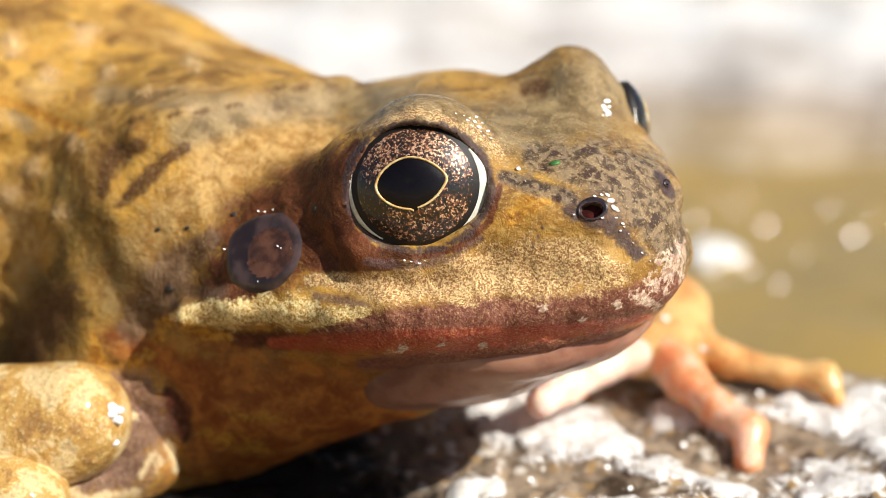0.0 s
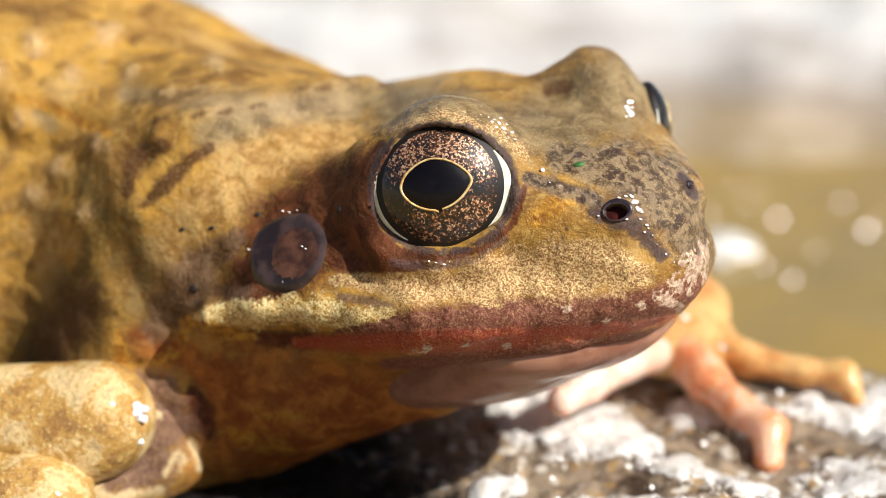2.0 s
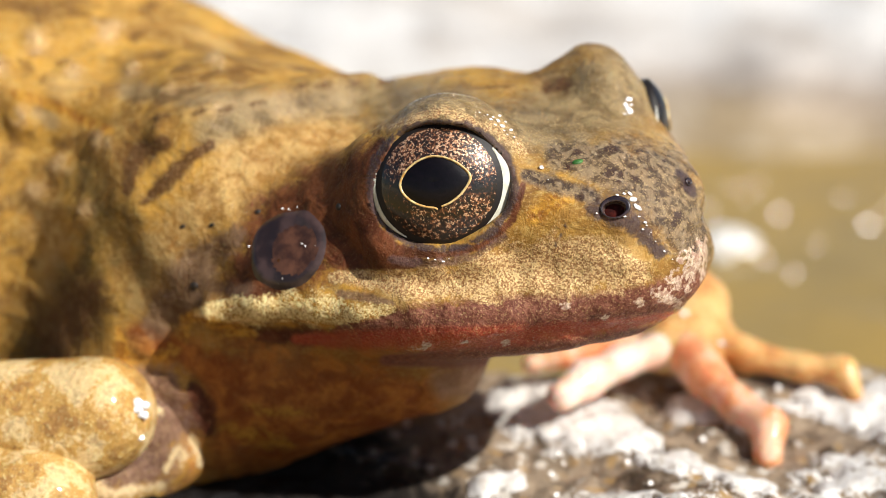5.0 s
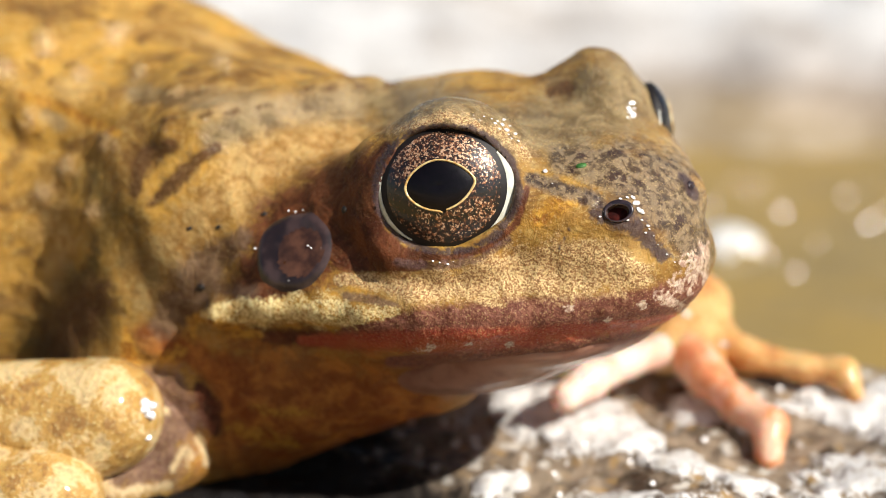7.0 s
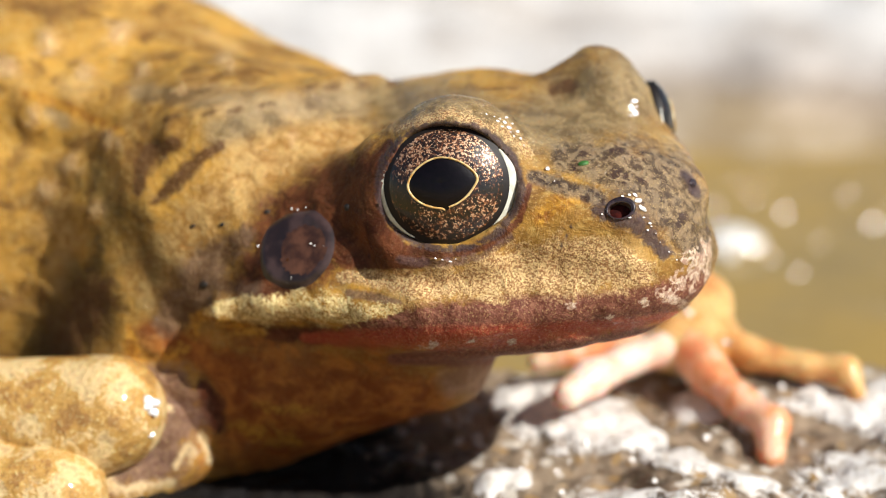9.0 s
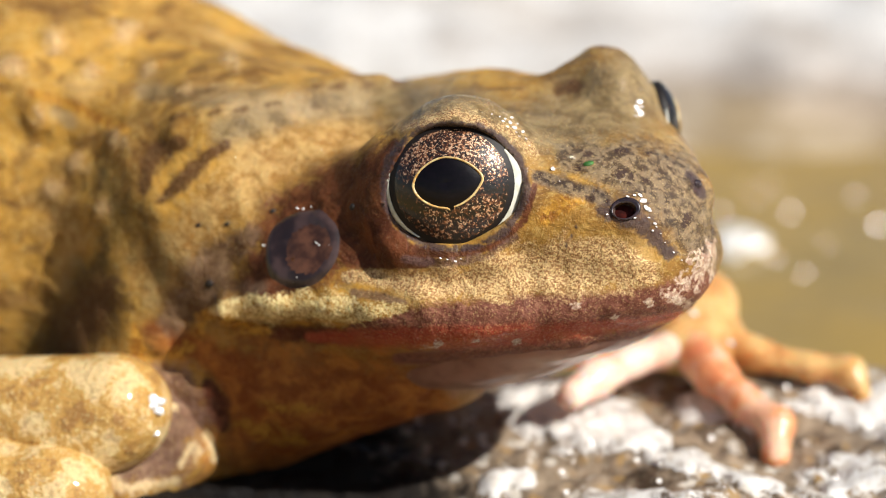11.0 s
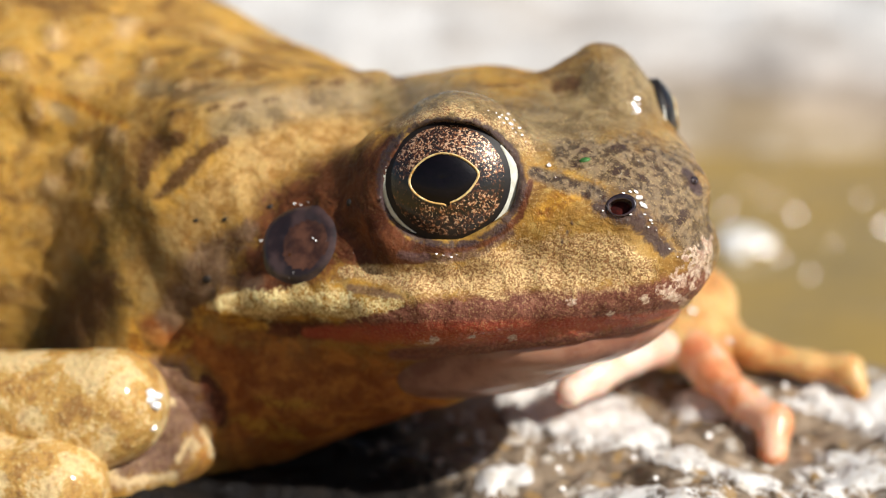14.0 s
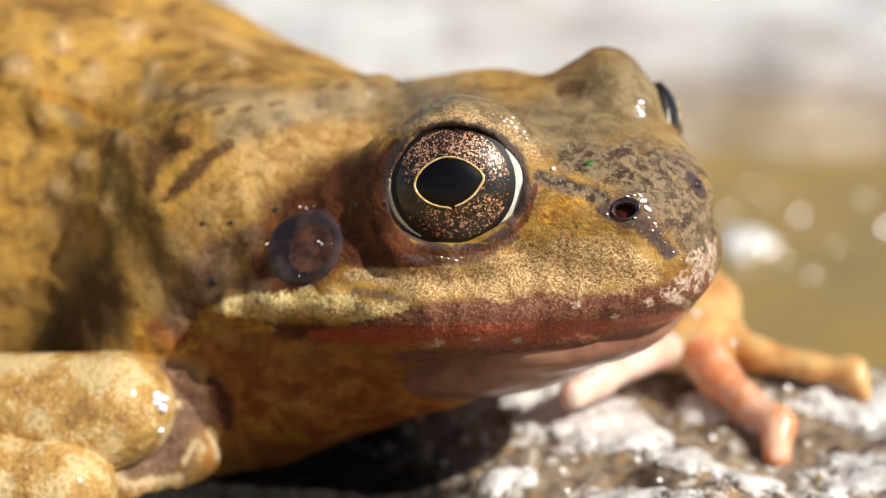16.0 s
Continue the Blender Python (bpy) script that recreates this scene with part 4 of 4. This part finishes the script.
toe("pink toe bent down over the rock", M_TOE, (1175, 630, 21.5, 1.6), (1215, 675, 19.0, 1.3), (1270, 726, 16.8, 1.05), (1326, 762, 15.2, 1.05), (1325, 820, 13.8, 0.88))
toe("pink toe tucked under the throat, sunlight painted into its colour", M_LIT_TOE, (1150, 622, 21.5, 1.2), (1065, 652, 19.0, 0.95), (1003, 682, 17.0, 1.10), (958, 712, 15.5, 0.95))
toe("pink inner toe", M_TOE, (1150, 610, 22.5, 1.0), (1060, 625, 22.5, 0.8), (960, 640, 22.0, 0.75), (905, 655, 21.5, 0.6))


# ---- rock ----
def ground_noise(x, y, per_mm, seed):
    return wave(np.stack([x, y, np.full_like(x, seed * 3.7)], 1), per_mm, seed)


def rock_height(x, y):
    z = 17.2 + 0.9 * ground_noise(x, y, 0.03, 31) + 0.55 * ground_noise(x, y, 0.09, 32) + 0.34 * ground_noise(x, y, 0.25, 33) + 0.18 * ground_noise(x, y, 0.6, 34)
    z += 1.6 * np.exp(-(((x - 15) / 9) ** 2 + ((y - 21) / 5) ** 2)) - 3.5 * np.exp(-(((x + 4) / 12) ** 2 + ((y - 2) / 7) ** 2)) - 1.5 * np.exp(-(((x - 18.5) / 5) ** 2 + ((y - 9) / 5) ** 2))
    r = np.maximum(0, (y - 23 + 0.05 * x + 1.5 * np.sin(x * 0.2)) / 9.0)
    z -= 6.0 * r ** 1.7
    r2 = np.maximum(0, np.hypot((x + 5) / 62, (y - 5) / 40) - 0.75)
    return np.maximum(z - 160 * r2 ** 2, -24)


def rock():
    xs = np.concatenate([np.linspace(-85, -22, 70)[:-1], np.linspace(-22, 46, 240)[:-1], np.linspace(46, 90, 50)])
    ys = np.concatenate([np.linspace(-50, -8, 50)[:-1], np.linspace(-8, 40, 180)[:-1], np.linspace(40, 62, 24)])
    X, Y = np.meshgrid(xs, ys, indexing="ij")
    x, y = X.ravel(), Y.ravel()
    z = rock_height(x, y)
    cx, cy = view_xy(np.stack([x, y, z], 1))
    n = 0.22 * ground_noise(x, y, 0.16, 41) + 0.12 * ground_noise(x, y, 0.5, 42)
    crust = along(cx, cy, (868, 736, 36), (950, 762, 54), (1035, 774, 42), (1125, 797, 15))
    crust = np.maximum(crust, along(cx, cy, (815, 878, 22), (880, 870, 11)))
    crust = np.maximum(crust, 0.72 * along(cx, cy, (1095, 828, 10), (1200, 852, 17), (1330, 885, 14)))
    crust = np.maximum(crust, 0.9 * along(cx, cy, (1395, 700, 12), (1440, 740, 22), (1530, 742, 40), (1600, 790, 50)))
    crust = np.maximum(crust, 0.8 * along(cx, cy, (1430, 880, 18), (1550, 860, 22)))
    crust = np.maximum(crust, (0.30 + 0.24 * ground_noise(x, y, 0.16, 43)) * np.clip((cx - 780) / 120, 0, 1) * np.clip((cy - 640 - 0.1 * (1568 - cx)) / 60, 0, 1))
    crust = np.clip(crust + n * (crust > 0.15), 0, 1)
    z = z + 0.5 * np.clip((crust - 0.38) * 5, 0, 1) + 0.07 * ground_noise(x, y, 1.1, 35)
    # not moisture: shade under the frog, painted as a dark zone
    wet = np.clip(1.0 - 0.5 * np.hypot((x + 19) / 18.5, (y - 4) / 20), 0, 1)
    v = np.stack([x, y, z], 1)
    ny = len(ys)
    i, j = np.meshgrid(np.arange(len(xs) - 1), np.arange(ny - 1), indexing="ij")
    a = (i * ny + j).ravel()
    me = mesh_of("rock", v, np.stack([a, a + ny, a + ny + 1, a + 1], 1), M_ROCK, np.zeros(3), {"zone_a": np.stack([crust, wet, n, np.ones_like(n)], 1)})
    tagged(new("rock", me), "dark rough rock crusted with white lichen at the water's edge", "rock")


rock()


# ---- water and ground ----
def sheet(name, xs, ys, height, mat):
    X, Y = np.meshgrid(xs, ys, indexing="ij")
    x, y = X.ravel(), Y.ravel()
    ny = len(ys)
    i, j = np.meshgrid(np.arange(len(xs) - 1), np.arange(ny - 1), indexing="ij")
    a = (i * ny + j).ravel()
    return new(name, mesh_of(name, np.stack([x, y, height(x, y)], 1), np.stack([a, a + ny, a + ny + 1, a + 1], 1), mat, np.zeros(3)))


def spread(lo, hi, n, far):
    out = np.geomspace(8, far, 14)
    return np.concatenate([lo - out[::-1], np.linspace(lo, hi, n), hi + out])


def bank_height(x, y):
    edge = 158 + 10 * np.sin(x * 0.021) + 5 * np.sin(x * 0.06 + 1)
    r = np.maximum(0, y - edge)
    z = -22 + 24 * (1 - np.exp(-np.maximum(0, y - edge + 25) / 14.0)) + 0.10 * np.minimum(r, 600) + (y > 800) * 0
    z = z + np.where(r > 0, (3.2 * ground_noise(x, y, 0.012, 51) + 1.6 * ground_noise(x, y, 0.035, 52)) * np.clip(r / 30, 0, 1), 0)
    south = np.maximum(0, -y - 260)
    side = np.maximum(0, np.abs(x) - 700)
    return z + 60 * (1 - np.exp(-south / 150.0)) + np.where(y < 300, 50 * (1 - np.exp(-side / 150.0)), 0)


tagged(sheet("ground", spread(-420, 420, 170, 400000), spread(-400, 620, 200, 400000), bank_height, M_BANK), "pale sunlit stony bank round the pond", "ground", kind="structure")
tagged(sheet("water", np.linspace(-950, 950, 60), np.linspace(-370, 240, 60), lambda x, y: np.zeros_like(x), M_WATER), "murky olive-brown pond water", "water", kind="structure")


# white blobs added for the sun's sparkle, breaking the water's surface
def pebble(x, y, w, r):
    rng = random.Random(int(x * 7 + y))
    way = P(x, y, w) - VIEWPOINT
    at = VIEWPOINT + way * (0.2 * r - VIEWPOINT[2]) / way[2]
    ax = yawed(rng.uniform(0, 180))
    pts, quads = blob(np.zeros(3), ax, (r * rng.uniform(1.0, 1.5), r, r * 0.7), 14, 8)
    pts = pts * (1 + 0.10 * wave(pts / r, 0.25, rng.randrange(99)))[:, None]
    ob = new("pebble", mesh_of("pebble", pts, quads, M_SPARKLE, np.zeros(3)))
    ob.location = at * MM
    tagged(ob, "small white blob added for sun sparkle on the water", "pebble", "pebbles in the water")


for x, y, w, r in ((1235, 455, 118, 1.9), (1262, 447, 122, 2.2), (1292, 452, 120, 1.5), (1250, 470, 112, 1.5)):
    pebble(x, y, w, r)


# flat discs added for sun glints on the pond, tilted to mirror the sun
def pond_glint(x, y, r):
    way = P(x, y, 0) - VIEWPOINT
    at = VIEWPOINT + way * (0.05 - VIEWPOINT[2]) / way[2]
    tilt = unit(np.array(SUN) - unit(way))
    sd = unit(np.cross(tilt, (0.3, 0.1, 1)))
    ob = new("sun_glint", mesh_of("sun_glint", *blob(np.zeros(3), np.stack([sd, np.cross(tilt, sd), tilt], 1), (r * 1.6, r * 1.3, r * 0.05), 14, 16), M_GLINT, np.zeros(3)))
    ob.location = at * MM
    tagged(ob, "flat added disc for a sun glint on the pond", "water drop", "water drops on the pond")


for x, y, r in ((1285, 440, 0.5), (1300, 462, 0.45), (1355, 400, 0.30), (1512, 420, 0.34), (1380, 505, 0.20), (1330, 478, 0.20), (1470, 372, 0.20), (1232, 395, 0.24), (1300, 372, 0.18), (1545, 395, 0.18), (1320, 345, 0.14), (1420, 455, 0.14), (1265, 350, 0.14)):
    pond_glint(x, y, r)

# tiny tilted discs added for the sun's glints on the rock
rng = random.Random(11)
for _ in range(34):
    x, y = rng.uniform(3, 34), rng.uniform(4, 21)
    z = float(rock_height(np.array([x]), np.array([y]))[0])
    r = rng.uniform(0.10, 0.24)
    sd = unit(np.cross(GLINT, (rng.uniform(-1, 1), 0.1, 1)))
    ax = np.stack([sd, np.cross(GLINT, sd), GLINT], 1)
    ob = new("sun_glint", mesh_of("sun_glint", *blob(np.zeros(3), ax, (r, r * rng.uniform(0.5, 0.9), r * 0.14), 14, 16), M_WET_GLINT, np.zeros(3)))
    ob.location = np.array([x, y, z + 0.38]) * MM
    tagged(ob, "tiny added disc for a sun glint on the rock", "water drop", "water drops on the rock")

THROAT = {0.0: 1.0, 0.1: 0.9, 0.2: 0.05, 0.3: 0.1, 0.4: 0.6, 0.5: 0.85, 0.6: 0.9, 0.7: 0.8, 0.8: 0.05, 0.9: 0.0, 1.0: 0.2, 1.1: 0.6, 1.2: 0.75, 1.3: 0.9, 1.4: 0.95, 1.5: 0.2}
BEATS = """
1.6 0 10 60 80 85 95 10 10 60 85 80 90 0 10 40 70 85 90 50 5 0 50
3.8 80 85 90 90 10 0 50 75 80 90 90 5 0 50 75 80 90 40 0 10
5.8 80 80 95 40 0 5 60 80 85 90 0 10 55 70 85 85 90 30 0 20 65 80 90 95 10 10 60 75 80 80 55 0 10 65 85
9.3 90 90 10 0 50 75 80 90 80 0 10 60 75 80 90 5 0 50 70 80
11.3 80 80 80 50 0 10 60 80 90 95 30 0 15 65 80 90 5 0 20 70 80 90 50 0 10 65 80 85 80 10 5 60 75 85 85 80 5 10 60 75 80 95 50 0 5 70 80 80
"""


def motions():
    """The throat beats two or three times a second, and the nostrils shut at each upstroke."""
    beat = dict(THROAT)
    for row in BEATS.split("\n"):
        if row:
            t0, *vals = row.split()
            for i, s in enumerate(vals):
                beat[round(float(t0) + 0.1 * i, 1)] = float(s) / 100
    held = {t: s + 1.0 * s * (1 - s) for t, s in beat.items()}
    down = -TOP * MM
    walk(throat, [(t, Matrix.Translation(Vector(down * (3.2 * s - 3.2)))) for t, s in sorted(held.items())])
    times = sorted(beat)
    for lid, nrm in LIDS:
        rows = []
        for i, t in enumerate(times):
            before = beat[times[max(i - 1, 0)]]
            shut = 1.0 if 0 < i and before - beat[t] > 0.25 else 0.0
            rows.append((t, Matrix.Translation(Vector(nrm * MM * (0.50 * shut - 0.22)))))
        walk(lid, rows)


motions()
